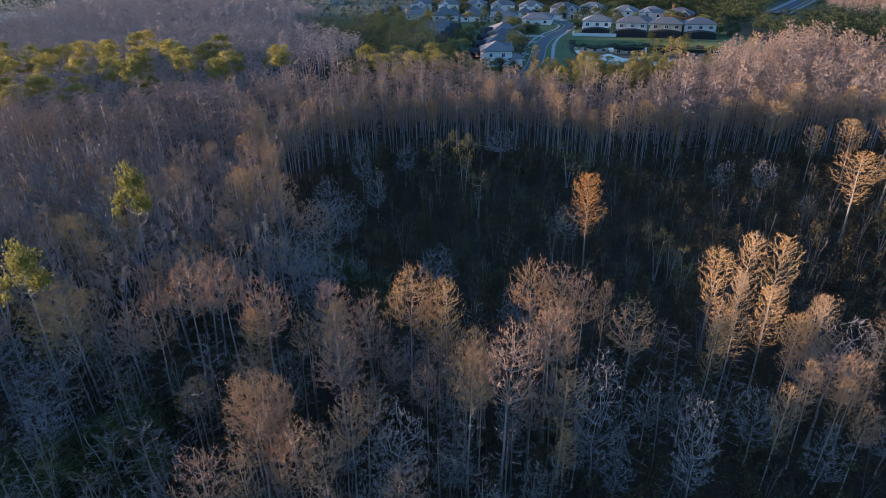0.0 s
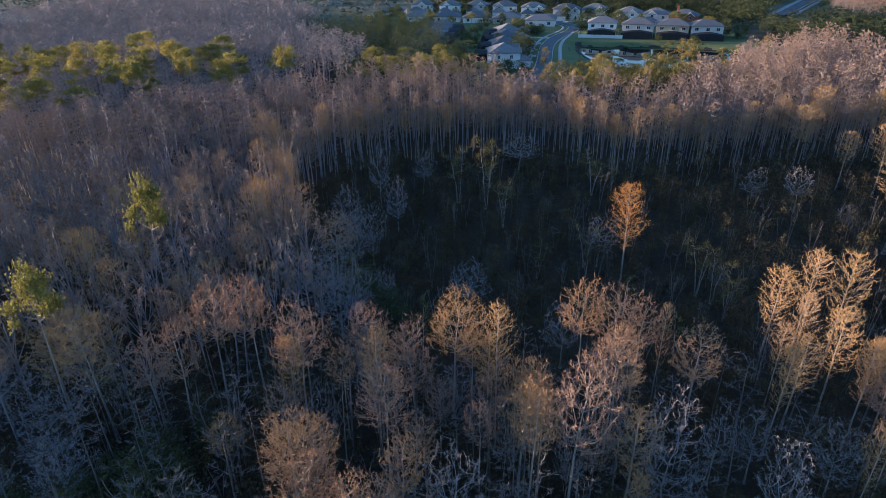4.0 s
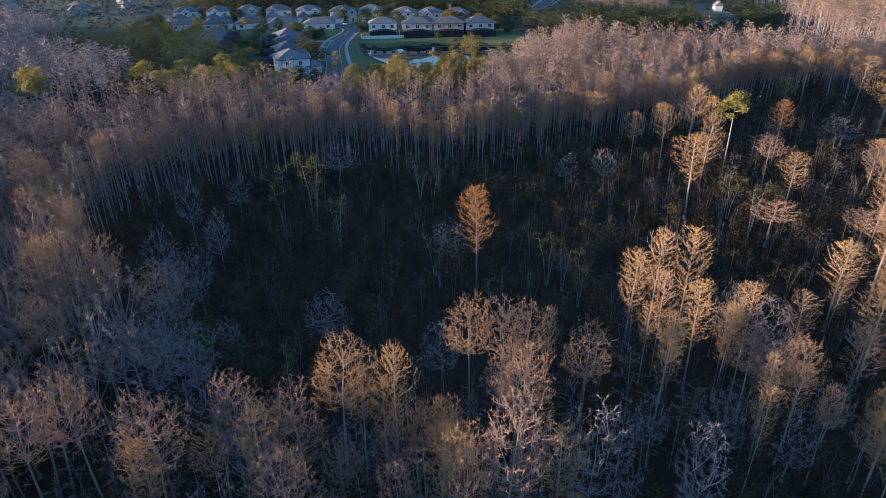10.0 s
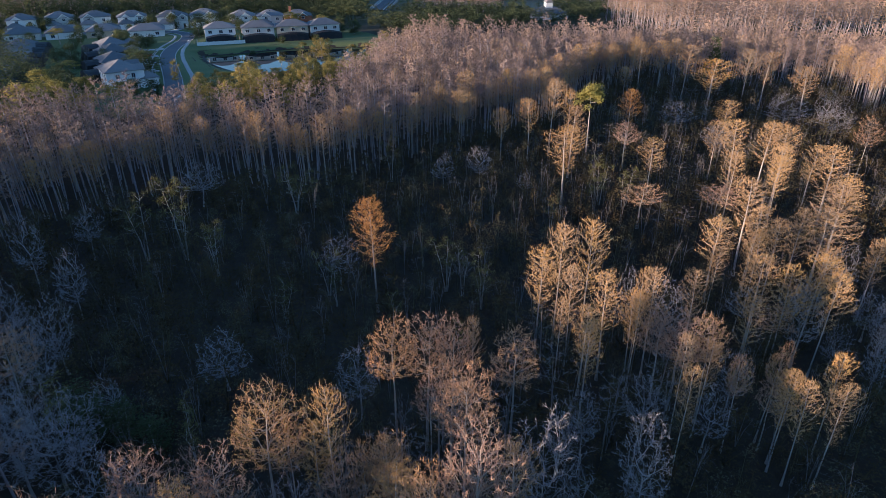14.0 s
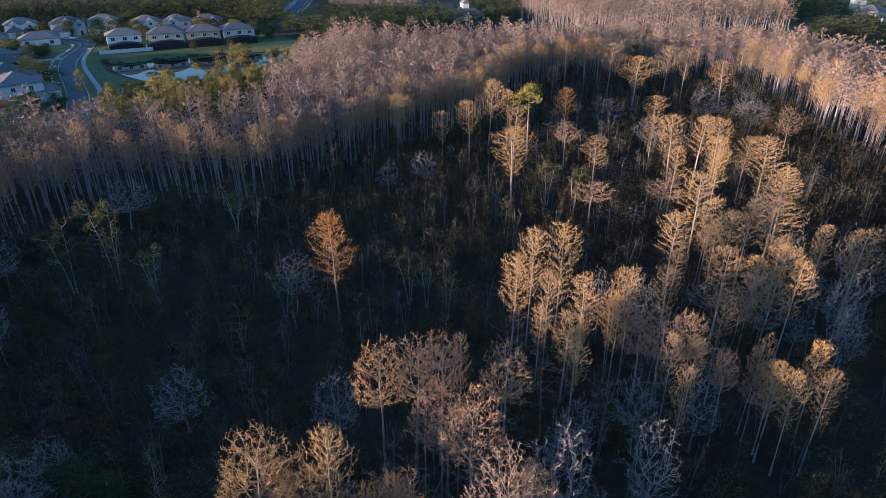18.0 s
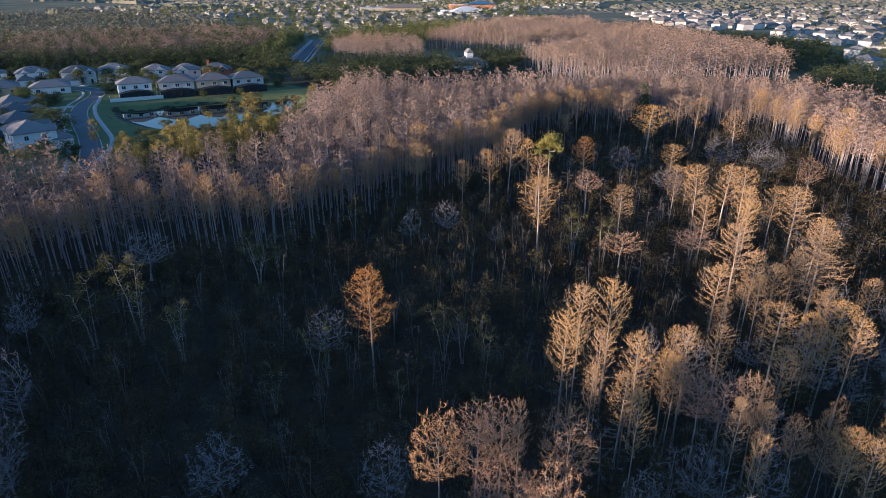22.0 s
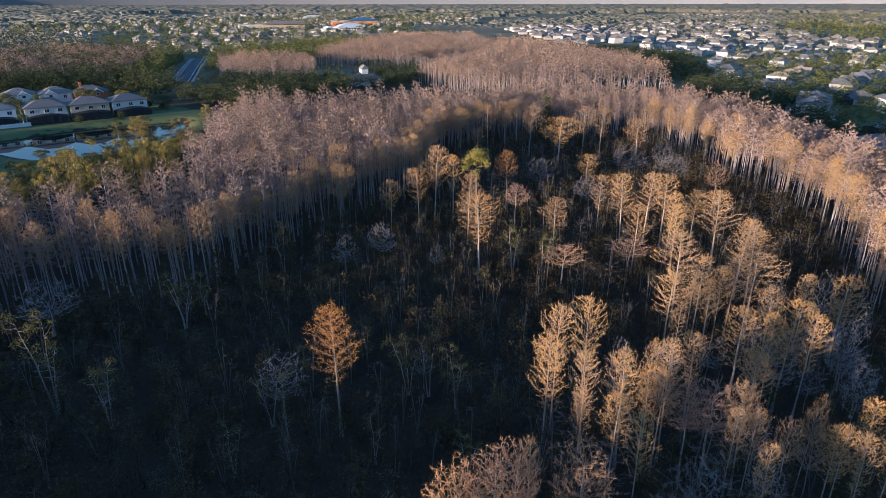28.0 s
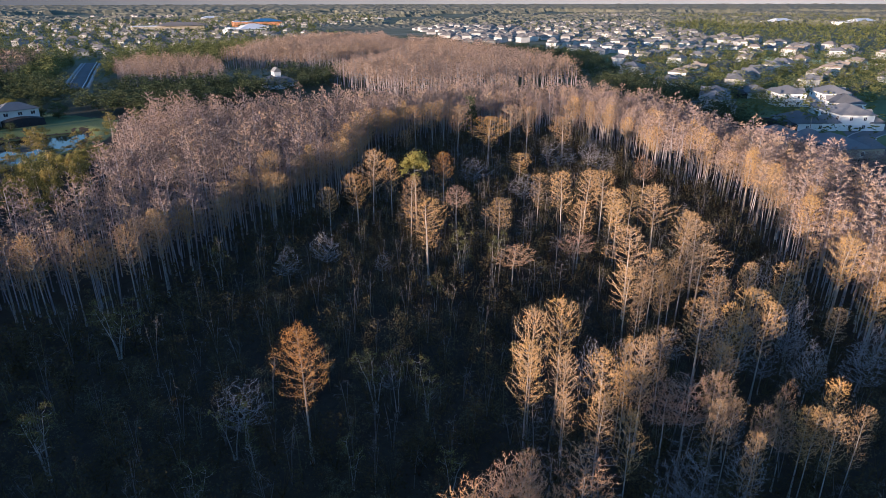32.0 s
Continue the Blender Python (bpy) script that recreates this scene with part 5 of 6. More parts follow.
PALE, GREY = "two storey house with cream walls and a grey hipped roof", "low house with a grey hipped roof"
house(46, 328, -10, 13.5, 10, 2, STUCCO_WHITE, cage=True, label="two storey house with white walls and screened terrace")
house(61.8, 322, -14, 14.5, 10, 2, cage=True, label="two storey house with cream walls and screened terrace")
house(77, 318, -14, 14.5, 10, 2, STUCCO_TAN, cage=True, label="two storey house with tan walls and screened terrace")
house(92, 315, -8, 14, 10, 2, cage=True, label="two storey house with cream walls and screened terrace")
TAN, WHITE, RED = "two storey house with tan walls and a dark roof", "two storey house with white walls and gables", "two storey house with brick red walls and a chimney"
BACK_ROW = [
    (69, 380, 165, 13, 2, STUCCO_WHITE, WHITE, ((-2, 5),)), (82, 373, 165, 13, 2, STUCCO, PALE, ((2, 5),)), (95, 366, 165, 14, 2, BRICK_RED, RED, ((-2.5, 4.5),)),
    (53, 398, 165, 14, 2, STUCCO_WHITE, WHITE, ((-3, 5),)), (36, 399, 172, 15, 2, STUCCO, PALE, ((0, 6), (-5, 3.6))), (17, 409, 175, 14, 2, STUCCO_WHITE, WHITE, ((-3.5, 4.5), (3, 4))), (0, 418, 175, 14, 2, STUCCO, PALE, ((3, 5),)), (-17, 424, 178, 13, 2, STUCCO, PALE, ((-2, 5),)),
    (-34, 424, 178, 13, 2, STUCCO_WHITE, WHITE, ((2, 5),)), (-52, 428, 178, 14, 2, STUCCO, PALE, ((0, 5),)), (-70, 425, 178, 14, 1, STUCCO, GREY, ())]
MIDDLE_ROW = [
    (18, 362, -8, 16, 1, STUCCO_WHITE, GREY, ()), (0, 372, -4, 15, 1, STUCCO_TAN, GREY, ()), (-17, 376, -2, 15, 1, STUCCO, GREY, ()), (-34, 380, 0, 15, 1, STUCCO, GREY, ()), (-51, 384, 0, 15, 1, STUCCO, GREY, ())]
WEST_ROWS = [(-8, 248, -84, 12, 2, STUCCO_WHITE, WHITE, ((-2, 5.5), (3.5, 4)))]
for k in range(4):
    WEST_ROWS.append((-8.5 + 1.1 * k, 266 + 20.5 * k, -83 + 1.6 * k, 12, 1, (STUCCO_TAN, STUCCO, STUCCO_TAN)[k % 3], GREY, ()))
for k in range(8):
    WEST_ROWS.append((-35 + 1.0 * k, 245 + 14.2 * k, 84, 12.5, 1, (STUCCO_WHITE, STUCCO, STUCCO_TAN)[k % 3], GREY, ()))
for x, y, turn, w, floors, wall, label, gables in BACK_ROW + MIDDLE_ROW + WEST_ROWS:
    house(x, y, turn, w, 11, floors, wall, cage=floors == 1 and x < -1 and y < 352, label=label, group="houses by the pond", front_gables=gables, chimney=wall is BRICK_RED)
lone = house(232, 325, 160, 20, 14, 1, STUCCO, label="lone house with a white tower among dark trees", group="lone houses")
part("tower", box_mesh("tower", -2, 5, 2.8, 2, 9, 8.5, STUCCO_WHITE, 0.03), lone)
part("tower_roof", hip_mesh("tower_roof", -2, 5, 2, 9, 8.6, 2.2, 0.4, ROOF, True), lone)

# white fence of the first house
fence = tagged(new("fence"), "white panel fence round a back garden", "fence")
fence.matrix_basis = pose(45.5, 328, 0, 0, 0, -10)
panel_me, post_me = box_mesh("panel", -1.1, -0.03, 0.08, 1.1, 0.03, 1.55, TRIM), box_mesh("post", -0.07, -0.07, 0, 0.07, 0.07, 1.75, TRIM, 0.02)
for k in range(9):
    x = -10.2 + 2.3 * k
    part("panel", panel_me, fence, place=pose(x + 1.15, -9, 0))
    part("post", post_me, fence, place=pose(x, -9, 0))
for k in range(4):
    part("panel", panel_me, fence, place=pose(-10.2, -7.85 + 2.3 * k, 0, 0, 0, 90))
    part("post", post_me, fence, place=pose(-10.2, -6.7 + 2.3 * k, 0))

# ---- the town beyond ----


def town_house_kit(seed):
    rng = random.Random(seed)
    w, d, floors = rng.uniform(11, 14), rng.uniform(10, 12.5), rng.choice((1, 2, 2))
    top = 2.9 * floors
    gable_w = w * 0.42
    pieces = [("wall", box_mesh("wall", -w / 2, -d / 2, 0, w / 2, d / 2, top, TOWN_WALL, 0.03)), ("roof", hip_mesh("roof", -w / 2, -d / 2, w / 2, d / 2, top + 0.18, min(w, d) * 0.24, 0.5, (ROOF, ROOF_TAN)[seed % 2])),
              ("wing_wall", box_mesh("wing_wall", -w / 2, -d / 2 - 4, 0, -w / 2 + gable_w, -d / 2 + 0.1, 2.8, TOWN_WALL, 0.03)), ("wing_roof", hip_mesh("wing_roof", -w / 2, -d / 2 - 4, -w / 2 + gable_w, -d / 2 + 1, 3.0, 1.4, 0.4, (ROOF, ROOF_TAN)[seed % 2]))]
    roof_mat = (ROOF, ROOF_TAN)[seed % 2]
    pieces.append(("porch_wall", box_mesh("porch_wall", w * 0.1, d / 2 - 0.1, 0, w / 2 - 0.6, d / 2 + 3.2, 2.7, TOWN_WALL, 0.03)))
    pieces.append(("porch_roof", hip_mesh("porch_roof", w * 0.1, d / 2 - 1.5, w / 2 - 0.6, d / 2 + 3.2, 2.9, 1.1, 0.4, roof_mat)))
    pieces.append(("cross_roof", hip_mesh("cross_roof", -w * 0.42, -d / 2 - 0.5, -w * 0.05, d * 0.2, top + 0.5, 1.6, 0.3, roof_mat, True)))
    bm = bmesh.new()
    box_bm(bm, 0.5, -d / 2 - 0.04, top - 2.0, 2.1, -d / 2, top - 0.8)
    pieces.append(("window", from_bm("window", bm, GLASS)))
    bm = bmesh.new()
    box_bm(bm, 3.6, -d / 2 - 0.04, top - 2.0, 5.0, -d / 2, top - 0.8)
    pieces.append(("window", from_bm("window", bm, GLASS)))
    return pieces


NEAR_HOUSES = [(246, 61, -143, 17, 1, STUCCO_WHITE, ()), (209, 64, -140, 18, 1, STUCCO, ()), (203, 48, -138, 18, 1, STUCCO_TAN, ()), (256, 47, -150, 16, 2, STUCCO_WHITE, ((-3, 5), (3.5, 4))), (306, 72, -150, 14, 2, STUCCO_WHITE, ((2, 5),)), (318, 55, -155, 15, 2, STUCCO_WHITE, ((-2, 5),)), (292, 38, 20, 15, 2, STUCCO_WHITE, ((2, 5),)), (327, 88, -150, 15, 1, STUCCO, ())]
for x, y, turn, w, floors, wall, gables in NEAR_HOUSES:
    house(x, y, turn, w, 12, floors, wall, None, cage=floors == 1, label="white two storey house with gables behind a band of trees" if floors == 2 else "low pale house with a wide grey roof and screened terrace", group="houses beside the band", front_gables=gables)
tagged(new("road", strip("road", [(196, 12), (214, 28), (228, 36), (244, 34.7), (262, 28), (300, 18), (340, 20)], 7.5, 0.06, ASPHALT)), "grey street that bends between low houses", "road", kind="structure")
for shift in (-3.95, 3.95):
    tagged(new("kerb", strip("kerb", [(196, 12), (214, 28), (228, 36), (244, 34.7), (262, 28), (300, 18), (340, 20)], 0.35, 0.16, CONCRETE, shift, 0.14)), "pale concrete kerb along a bending street", "kerb", kind="structure")
TOWN_KIT = [town_house_kit(n) for n in range(8)]
RIGHT_TOWN = [(215, 45), (250, 72), (270, 92), (330, 105), (355, 145), (400, 180), (520, 230), (620, 330), (700, 300), (700, -60), (300, -60), (180, -10), (190, 40)]
town_rng = random.Random(9)
count = 0
for row in range(-14, 30):
    for k in range(0, 46):
        bend = 26 * math.sin(k * 0.16)
        x = 150 + k * 20.5
        y = -70 + (row // 2) * 70 + (0 if row % 2 == 0 else 36) + bend
        x, y = x + town_rng.uniform(-1.5, 1.5), y + town_rng.uniform(-1.5, 1.5)
        if not inside(np.array(x), np.array(y), RIGHT_TOWN) or any((x - h[0]) ** 2 + (y - h[1]) ** 2 < 21 ** 2 for h in NEAR_HOUSES) or (y < 42 and x < 345 and abs(y - 30) < 22) or (290 < x < 420 and 10 < y < 40) or (522 < x < 610 and 5 < y < 140) or town_rng.random() < 0.12 or count >= 290:
            continue
        count += 1
        thing = tagged(new("house"), town_rng.choice(("pale walled house with a hipped roof in a row", "cream suburban house with a dark roof")), "house", "houses of the far streets")
        thing.matrix_basis = pose(x, y, 0, 0, 0, (0 if row % 2 else 180) + town_rng.uniform(-6, 6) + 12 * math.cos(k * 0.16))
        for piece, me in TOWN_KIT[town_rng.randrange(8)]:
            part(piece, me, thing)
for n in range(6):
    y = -70 + n * 70 + 18
    line = [(150 + k * 18.0, y + 26 * math.sin(k * 0.16)) for k in range(4, 36, 2)]
    line = [p for p in line if inside(np.array(p[0]), np.array(p[1]), RIGHT_TOWN)]
    if len(line) > 2:
        tagged(new("road", strip("road", line, 7, 0.05, ASPHALT)), "grey street between rows of houses", "road", kind="structure")


def far_house(seed):
    """Walls and roof of a far house as triangles: two soups."""
    rng = random.Random(seed)
    w, d, top = rng.uniform(5, 6.8), rng.uniform(4.8, 6.5), rng.choice((3.0, 3.0, 5.8))
    v = np.array([(-w, -d, 0), (w, -d, 0), (w, d, 0), (-w, d, 0), (-w, -d, top), (w, -d, top), (w, d, top), (-w, d, top)], float)
    f = [(0, 1, 5), (0, 5, 4), (1, 2, 6), (1, 6, 5), (2, 3, 7), (2, 7, 6), (3, 0, 4), (3, 4, 7)]
    e = 0.5
    rv = np.array([(-w - e, -d - e, top), (w + e, -d - e, top), (w + e, d + e, top), (-w - e, d + e, top), (-w * 0.35, 0, top + 3), (w * 0.35, 0, top + 3)], float)
    rf = [(0, 1, 5), (0, 5, 4), (2, 3, 4), (2, 4, 5), (3, 0, 4), (1, 2, 5)]
    return (v, np.array(f)), (rv, np.array(rf))


far_houses = [far_house(n) for n in range(8)]


def far_town(outline, spacing, seed, label):
    places, rng = scatter(outline, spacing, seed, 0.25)
    ones = np.ones(len(places))
    seedling = int(rng.integers(1 << 30))
    root = tagged(new("far_houses"), label, "houses", kind="stuff")
    for n, (piece, mat) in enumerate((("walls", FAR_WALL), ("roofs", ROOF_TAN))):
        v, f = joined(places, ones, ones, 0, [h[n] for h in far_houses], np.random.default_rng(seedling))
        tagged(part(piece, mesh_of(piece, v, f, mat, True), root), kind="stuff")


far_town([(700, 40), (700, 320), (620, 420), (900, 700), (1500, 900), (2300, 900), (2200, 600), (1200, 340), (900, 200)], 26, 41, "hundreds of pale houses of a spread out town")
far_town([(275, 600), (400, 560), (480, 610), (620, 640), (700, 800), (560, 1000), (330, 850)], 30, 42, "houses half hidden in trees beyond the wide road")
far_town([(-330, 450), (-120, 450), (-90, 500), (-60, 560), (-330, 560)], 38, 43, "row of houses beyond the grey wood")
far_town([(300, 1000), (900, 900), (1500, 1200), (1700, 2000), (900, 2200), (200, 1500)], 42, 44, "scattered houses and stores far off")


def far_trees(name, outline, spacing, seed, label, size, mat):
    places, rng = scatter(outline, spacing, seed)
    soup = [leafy_crown(500 + n, 5, 6, 0.82, 1.0, 10.0, 3.4, "broad")[0].arrays() for n in range(5)]
    v, f = joined(places, rng.uniform(0.6, 1.2, len(places)) * size, rng.uniform(0.8, 1.5, len(places)) * size, 0, soup, rng)
    return tagged(new(name, mesh_of(name, v, f, mat)), label, "trees", kind="stuff")


far_trees("town_trees", [(200, -60), (235, 55), (330, 105), (560, 200), (900, 480), (1500, 900), (2300, 900), (2200, 600), (1200, 340), (900, 200), (600, -60)], 13.5, 51, "dark green garden trees between the houses", 0.8, TOWN_LEAF)
far_trees("far_wood", [(720, -80), (705, 30), (905, 190), (1200, 330), (2200, 590), (2400, 200), (1400, -200)], 17, 54, "yellow green woods beyond the housing", 1.15, TOWN_LEAF)
far_trees("town_trees", [(250, 570), (420, 530), (600, 560), (760, 800), (560, 1050), (300, 900)], 12.5, 52, "garden trees between the houses", 0.95, TOWN_LEAF)
far_trees("far_wood", [(-420, 330), (-200, 320), (-90, 330), (-75, 440), (-60, 470), (-60, 600), (-500, 600)], 13, 58, "green woods and gardens beyond the grey wood", 0.9, HAZED_FAR_LEAF)
far_trees("far_wood", [(-500, 600), (200, 640), (300, 900), (260, 1250), (-700, 1250)], 16, 53, "far green woods", 1.3, HAZED_FAR_LEAF)
green_wood("town_trees", [(325, 70), (345, 112), (400, 180), (560, 200), (600, -60), (330, -60)], 7.6, 59, "dark green garden trees between the houses", 0.72, TOWN_LEAF, (0.5, 1.35), yard_trees)


canopy_rng = random.Random(77)


def canopy(name, rings, turns, label, gaps, high):
    """A bumpy roof of far tree tops, with openings where the land is built up."""
    v, n = [], turns + 1
    for r in rings:
        for k in range(n):
            a = radians(138 - 175 * k / turns)
            x, y = r * math.cos(a), r * math.sin(a)
            lump = noise.noise(Vector((x * 0.021, y * 0.021, 3.0)))
            fine_lump = noise.noise(Vector((x * 0.09, y * 0.09, 9.0)))
            patch = noise.noise(Vector((x * 0.0021, y * 0.0021, 1.0))) + 0.5 * noise.noise(Vector((x * 0.008, y * 0.008, 5.0)))
            rise = max(0.0, (r - 2600) / 2200) * 24
            z = high + 3 * lump + 2 * fine_lump + rise + canopy_rng.uniform(-3.2, 3.2)
            z *= min(1.0, max(0.0, (r - 1175) / 150))
            if r < 3200 and patch < gaps * max(0.0, 1.0 - (r - 1500) / 1500):
                z = -2
            v.append((x, y, z))
    f = [(i * n + k, (i + 1) * n + k, (i + 1) * n + k + 1, i * n + k + 1) for i in range(len(rings) - 1) for k in range(turns)]
    return tagged(new(name, mesh_of(name, v, np.array(f)[:, ::-1], HAZED_FAR_LEAF, True)), label, "trees", kind="stuff")


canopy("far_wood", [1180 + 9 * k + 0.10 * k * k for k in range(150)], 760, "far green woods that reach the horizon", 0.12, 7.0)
far_trees("far_wood", [(300, 1000), (560, 1050), (760, 800), (900, 900), (1500, 1200), (1700, 2000), (900, 1500), (200, 1300)], 20, 55, "green trees among far houses and stores", 1.25, TOWN_LEAF)
# curved sheet added behind everything; its grey colour imitates haze
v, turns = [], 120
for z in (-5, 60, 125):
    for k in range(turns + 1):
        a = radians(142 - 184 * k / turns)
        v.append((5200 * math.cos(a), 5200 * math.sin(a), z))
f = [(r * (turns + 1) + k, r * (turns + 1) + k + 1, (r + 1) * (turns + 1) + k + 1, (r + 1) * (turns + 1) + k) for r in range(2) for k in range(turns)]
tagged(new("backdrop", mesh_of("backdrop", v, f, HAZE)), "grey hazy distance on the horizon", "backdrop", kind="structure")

# ---- gardens by the pond ----
STREET_TREES = ((40, 349, 8, 4.4), (6, 262, 8.5, 5.2), (14, 330, 4, 2.6), (10, 334, 5, 3.0), (17, 338, 4.5, 2.4), (24, 396, 7, 3), (47, 386, 7, 3), (61, 352, 6, 2.8), (70, 352, 6, 2.6), (88, 344, 6, 2.4), (104, 326, 8, 3), (108, 318, 7, 3), (12, 374, 5, 2), (-12, 402, 5, 2.2))
LAWN_TREES = (
                         (-1, 234, 5, 2.8), (4, 228, 5, 2.6), (-14, 232, 6, 2.6), (9, 312, 4, 1.8), (8, 290, 4, 1.8), (53, 300.5, 1.6, 1.2), (-30, 398, 6, 2.6), (58, 372, 6, 2.5), (8, 354, 5, 2), (69, 310, 3, 1.6), (84, 306, 3, 1.6))
for x, y, high, wide in STREET_TREES + LAWN_TREES:
    tree("gdn", x, y, high, wide, "leafy garden tree on a lawn" if high > 4 else "low green garden shrub on a lawn", "garden trees")


def palm(x, y, high):
    """A palm with a ringed trunk and arching fronds."""
    rng = np.random.default_rng(int(x * 10 + y))
    root = tagged(new("palm_tree"), "small palm with drooping green fronds beside a house", "palm", "palms")
    root.matrix_basis = pose(x, y, 0, 0, 0, float(rng.uniform(0, 360)))
    soup = Soup()
    soup.tube([(0, 0, 0), (0.1, 0, high * 0.5), (0.15, 0.05, high)], [0.16, 0.12, 0.13], 7)
    part("trunk", mesh_of("trunk", *soup.arrays(), BARK), root)
    for k in range(11):
        a = k * 0.571 + rng.uniform(-0.15, 0.15)
        soup = Soup()
        spine = [np.array([0.15 + math.cos(a) * 2.3 * u, 0.05 + math.sin(a) * 2.3 * u, high + 0.9 * u - 2.1 * u * u]) for u in np.linspace(0, 1, 6)]
        across = np.array([-math.sin(a), math.cos(a), 0])
        for p, q in zip(spine, spine[1:]):
            for s in (-1, 1):
                soup.slivers(np.array([p, (p + q) / 2]), np.array([across * s * 0.6 + (q - p) * 0.8 + [0, 0, -0.25]] * 2), [0.14, 0.14], rng)
        soup.tube(spine, [0.03] * 6, 3)
        part("frond", mesh_of("frond", *soup.arrays(), LEAF), root)


for x, y, high in ((2.5, 253, 4.5), (1.5, 256, 4.0), (52, 318, 4.5), (22, 400, 4), (240, 52, 6)):
    palm(x, y, high)
for a, c in [((3, 257), (9.4, 257)), ((1.5, 271.5), (11.2, 271.5)), ((4, 288), (12.8, 288)), ((6, 303.6), (15.3, 303.6)), ((8, 321.8), (20, 320.6)), ((22, 376.5), (18.5, 366)), ((38, 386), (32, 377))]:
    tagged(new("driveway", strip("driveway", [a, c], 4.2, 0.10, CONCRETE, 0, 0.08)), "pale concrete driveway from garage to street", "driveway", kind="structure")



def car(x, y, turn, paint, label):
    """A parked saloon: body with bonnet and boot, glazed cabin with roof, lights and four wheels."""
    root = tagged(new("car"), label, "car", "parked cars")
    root.matrix_basis = pose(x, y, 0.1, 0, 0, turn)
    bm = bmesh.new()
    box_bm(bm, -0.88, -2.2, 0.32, 0.88, 2.2, 0.92, 0.12)
    part("body", from_bm("body", bm, paint), root)
    v = [(-0.8, -1.55, 0.9), (0.8, -1.55, 0.9), (0.8, 0.95, 0.9), (-0.8, 0.95, 0.9), (-0.66, -1.0, 1.4), (0.66, -1.0, 1.4), (0.66, 0.3, 1.4), (-0.66, 0.3, 1.4)]
    me = bpy.data.meshes.new("cabin")
    me.from_pydata(v, [], [(0, 1, 5, 4), (1, 2, 6, 5), (2, 3, 7, 6), (3, 0, 4, 7), (4, 5, 6, 7)])
    me.materials.append(GLASS)
    part("cabin", me, root, "dark car windows")
    part("roof", box_mesh("roof", -0.68, -1.02, 1.39, 0.68, 0.32, 1.45, paint, 0.02), root)
    for side in (-1, 1):
        part("headlight", box_mesh("headlight", side * 0.62 - 0.16, 2.14, 0.62, side * 0.62 + 0.16, 2.22, 0.76, TRIM, 0.02), root, "clear headlight")
        for y0 in (-1.35, 1.35):
            soup = Soup()
            soup.tube([(side * 0.72, y0, 0.32), (side * 0.74, y0, 0.32), (side * 0.9, y0, 0.32), (side * 0.91, y0, 0.32)], [0.05, 0.32, 0.32, 0.05], 14)
            part("wheel", mesh_of("wheel", *soup.arrays(), SCREEN), root, "black wheel")


CAR_WHITE, CAR_DARK, CAR_RED = glossy("white_car_paint", (0.55, 0.56, 0.58), 0.3), glossy("dark_car_paint", (0.035, 0.04, 0.05), 0.3), glossy("red_car_paint", (0.22, 0.03, 0.025), 0.3)
for x, y, turn, paint, label in ((6.2, 257, 86, CAR_WHITE, "white saloon parked on a concrete driveway"), (6.0, 271.5, 88, CAR_DARK, "dark saloon parked on a concrete driveway"), (8.5, 288, 90, CAR_WHITE, "white saloon parked on a concrete driveway"),
                                 (10.5, 303.6, 90, CAR_RED, "red saloon parked on a concrete driveway"), (20.2, 371, 160, CAR_DARK, "dark saloon parked on a concrete driveway"), (232, 33, 70, CAR_WHITE, "white saloon parked at a kerb"), (262, 30.5, -108, CAR_DARK, "dark saloon parked at a kerb")):
    car(x, y, turn, paint, label)

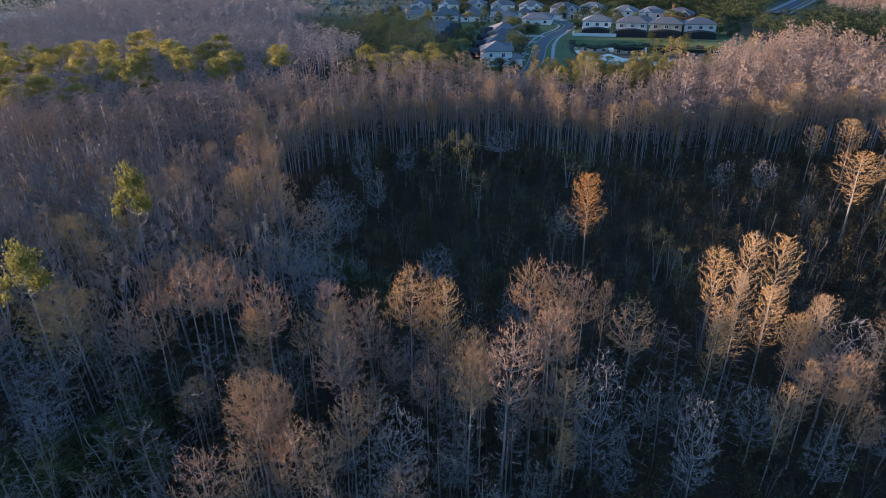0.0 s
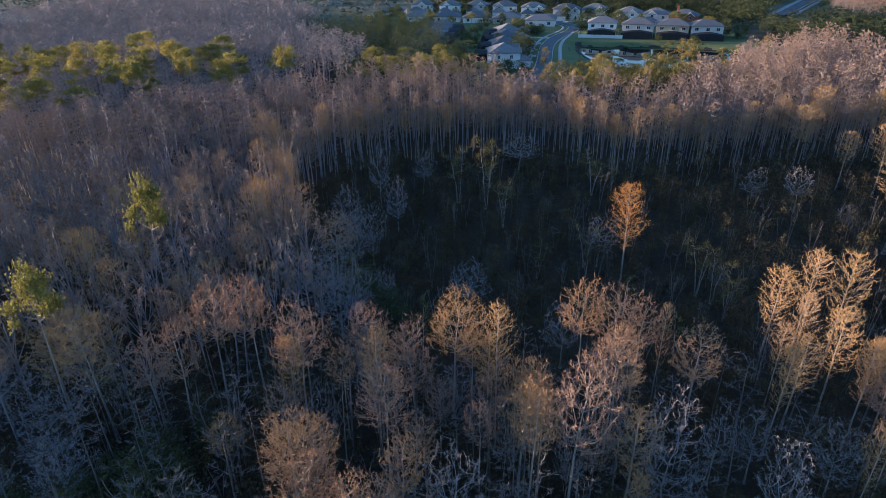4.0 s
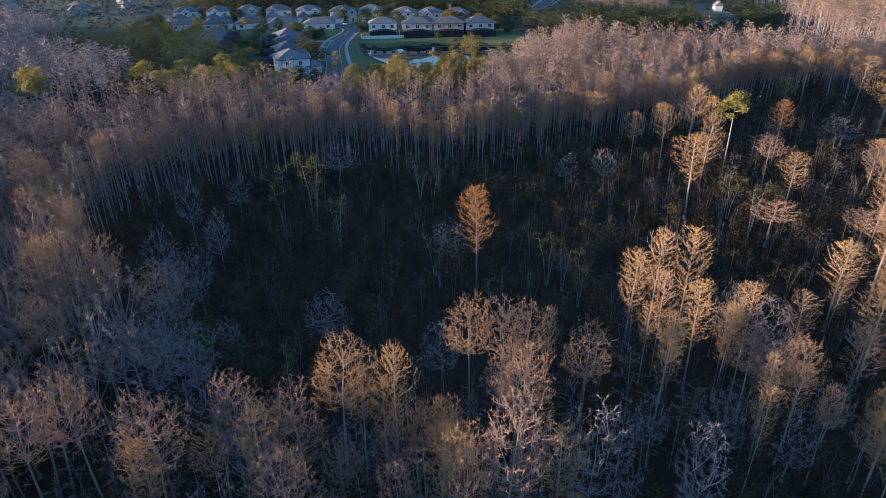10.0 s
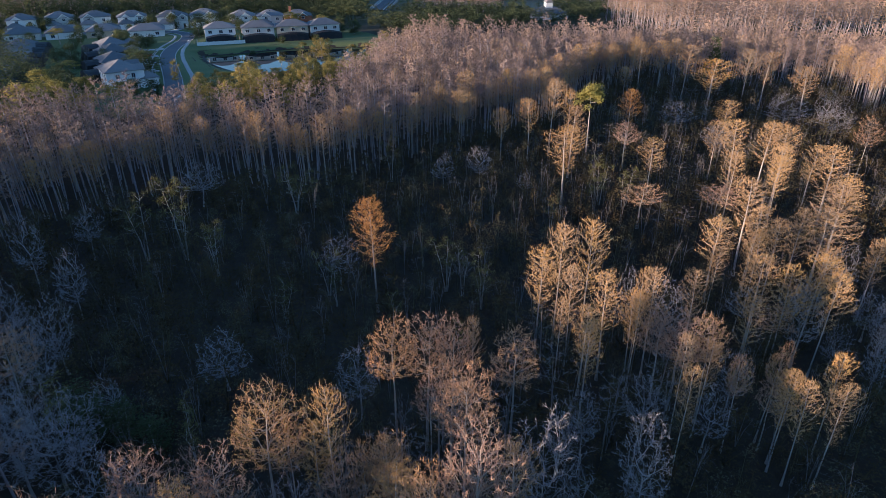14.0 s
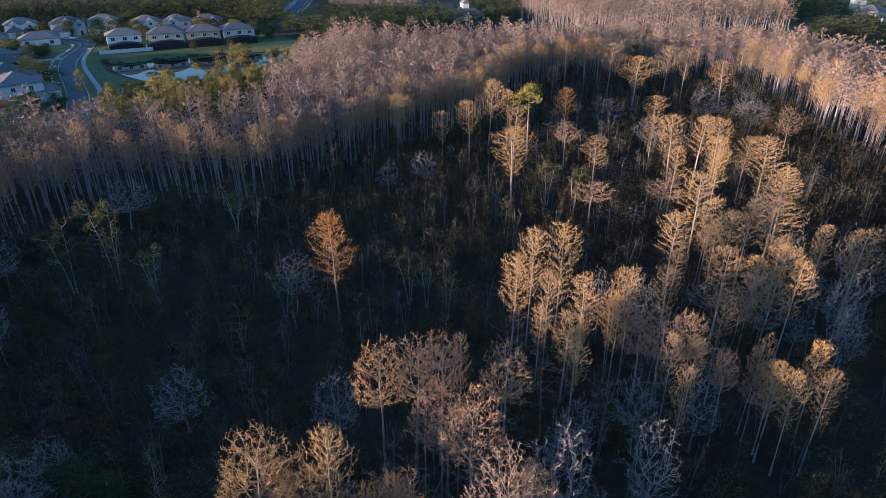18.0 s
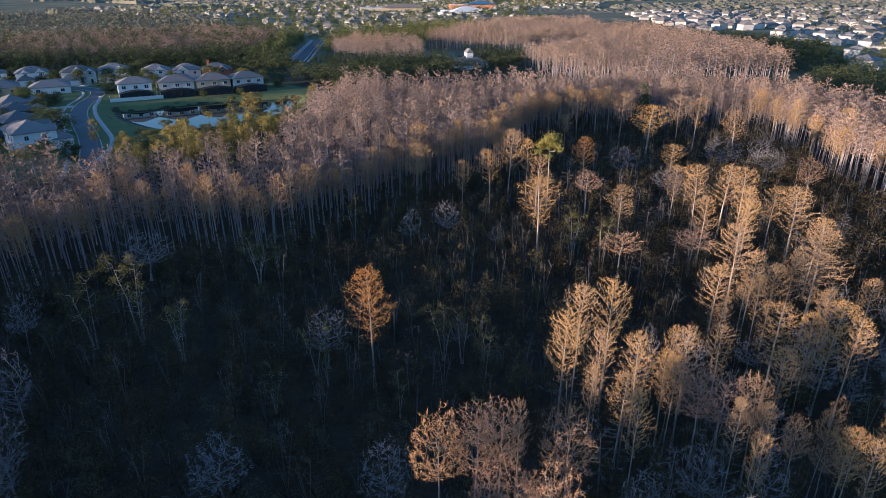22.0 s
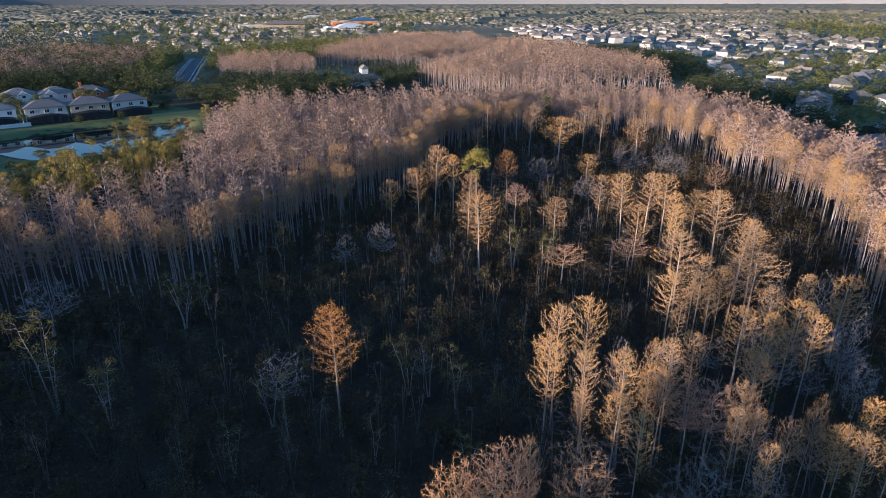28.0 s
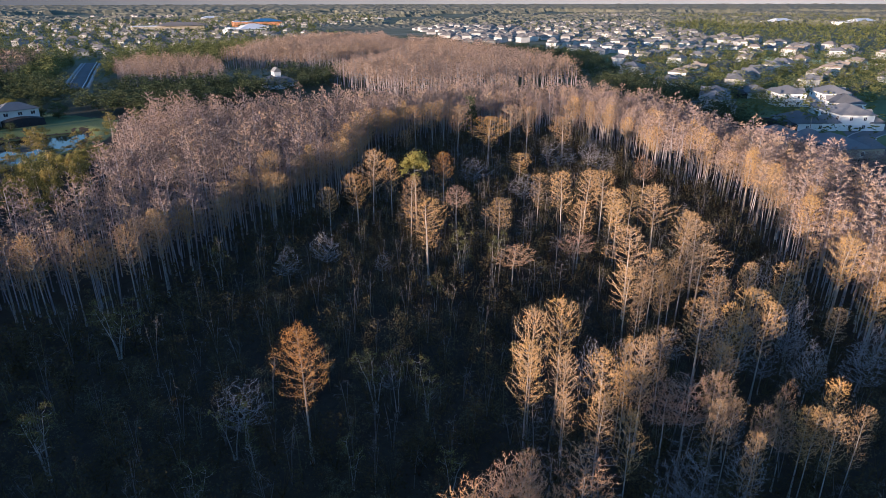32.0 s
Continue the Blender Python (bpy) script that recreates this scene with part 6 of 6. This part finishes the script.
homes = [ob.matrix_basis.translation for ob in bpy.data.objects if ob.name.startswith("house") and ob.parent is None]
places, rng = scatter([(-75, 345), (-40, 338), (-38, 240), (-20, 232), (12, 250), (14, 340), (5, 374), (30, 380), (100, 345), (112, 350), (62, 416), (-75, 445)], 11.0, 61)
for x, y in places:
    if all((x - h.x) ** 2 + (y - h.y) ** 2 > 9.5 ** 2 for h in homes):
        tree("gdn" if rng.random() < 0.8 else "pin", x, y, rng.uniform(4, 8.5), rng.uniform(1.8, 3.4), "leafy tree in a back garden among houses", "garden trees")
for x, y, high in ((-28, 200, 13), (-20, 205, 12), (-34, 212, 13), (-14, 212, 11), (-24, 222, 12), (-40, 204, 12), (-46, 214, 13), (-10, 203, 10), (-5, 210, 9), (-18, 196, 11)):
    tree("pin", x, y, high, 3.2, group="pines beyond the ring")

# ---- stores and a pond far off ----


def store(x, y, turn, w, d, high, wall, roof, label):
    root = tagged(new("store"), label, "store", "far stores")
    root.matrix_basis = pose(x, y, 0, 0, 0, turn)
    part("wall", box_mesh("wall", -w / 2, -d / 2, 0, w / 2, d / 2, high, wall, 0.1), root)
    part("roof", box_mesh("roof", -w / 2 + 1, -d / 2 + 1, high, w / 2 - 1, d / 2 - 1, high + 0.4, TRIM), root)
    part("canopy_roof", hip_mesh("canopy_roof", -w * 0.15, -d / 2 - 4, w / 2 + 2, d * 0.2, high + 1.0, 5.0, 1.0, roof), root)
    for k in range(6):
        part("window", box_mesh("window", -w * 0.42 + k * w * 0.14, -d / 2 - 0.1, 1.0, -w * 0.42 + k * w * 0.14 + w * 0.09, -d / 2 - 0.02, 4.2, GLASS), root)


store(861, 1046, -35, 90, 55, 10, ORANGE_WALL, BLUE_METAL, "large terracotta walled store with a blue metal roof")
store(640, 1010, -30, 110, 40, 9, STUCCO_TAN, ROOF_TAN, "long tan walled store with a flat roof")
for x, y, w in ((1067, 1468, 80), (1537, 60, 110), (1480, 200, 90), (700, 890, 60), (640, 830, 50)):
    store(x, y, -25, w, 30, 7, STUCCO_WHITE, TRIM, "long white shed with a flat roof")
tagged(new("far_pond", flat_mesh("far_pond", [(530, 22), (560, 12), (592, 40), (600, 90), (580, 132), (556, 120), (545, 70)], 0.3, WATER)), "far pond among houses that mirrors the sky", "pond", kind="structure")
tagged(new("far_pond", flat_mesh("far_pond", [(-420, 415), (-380, 440), (-329, 434), (-290, 412), (-284, 396), (-296, 382), (-340, 372), (-400, 378)], 0.3, WATER)), "far pond beyond the grey wood that mirrors the sky", "pond", kind="structure")
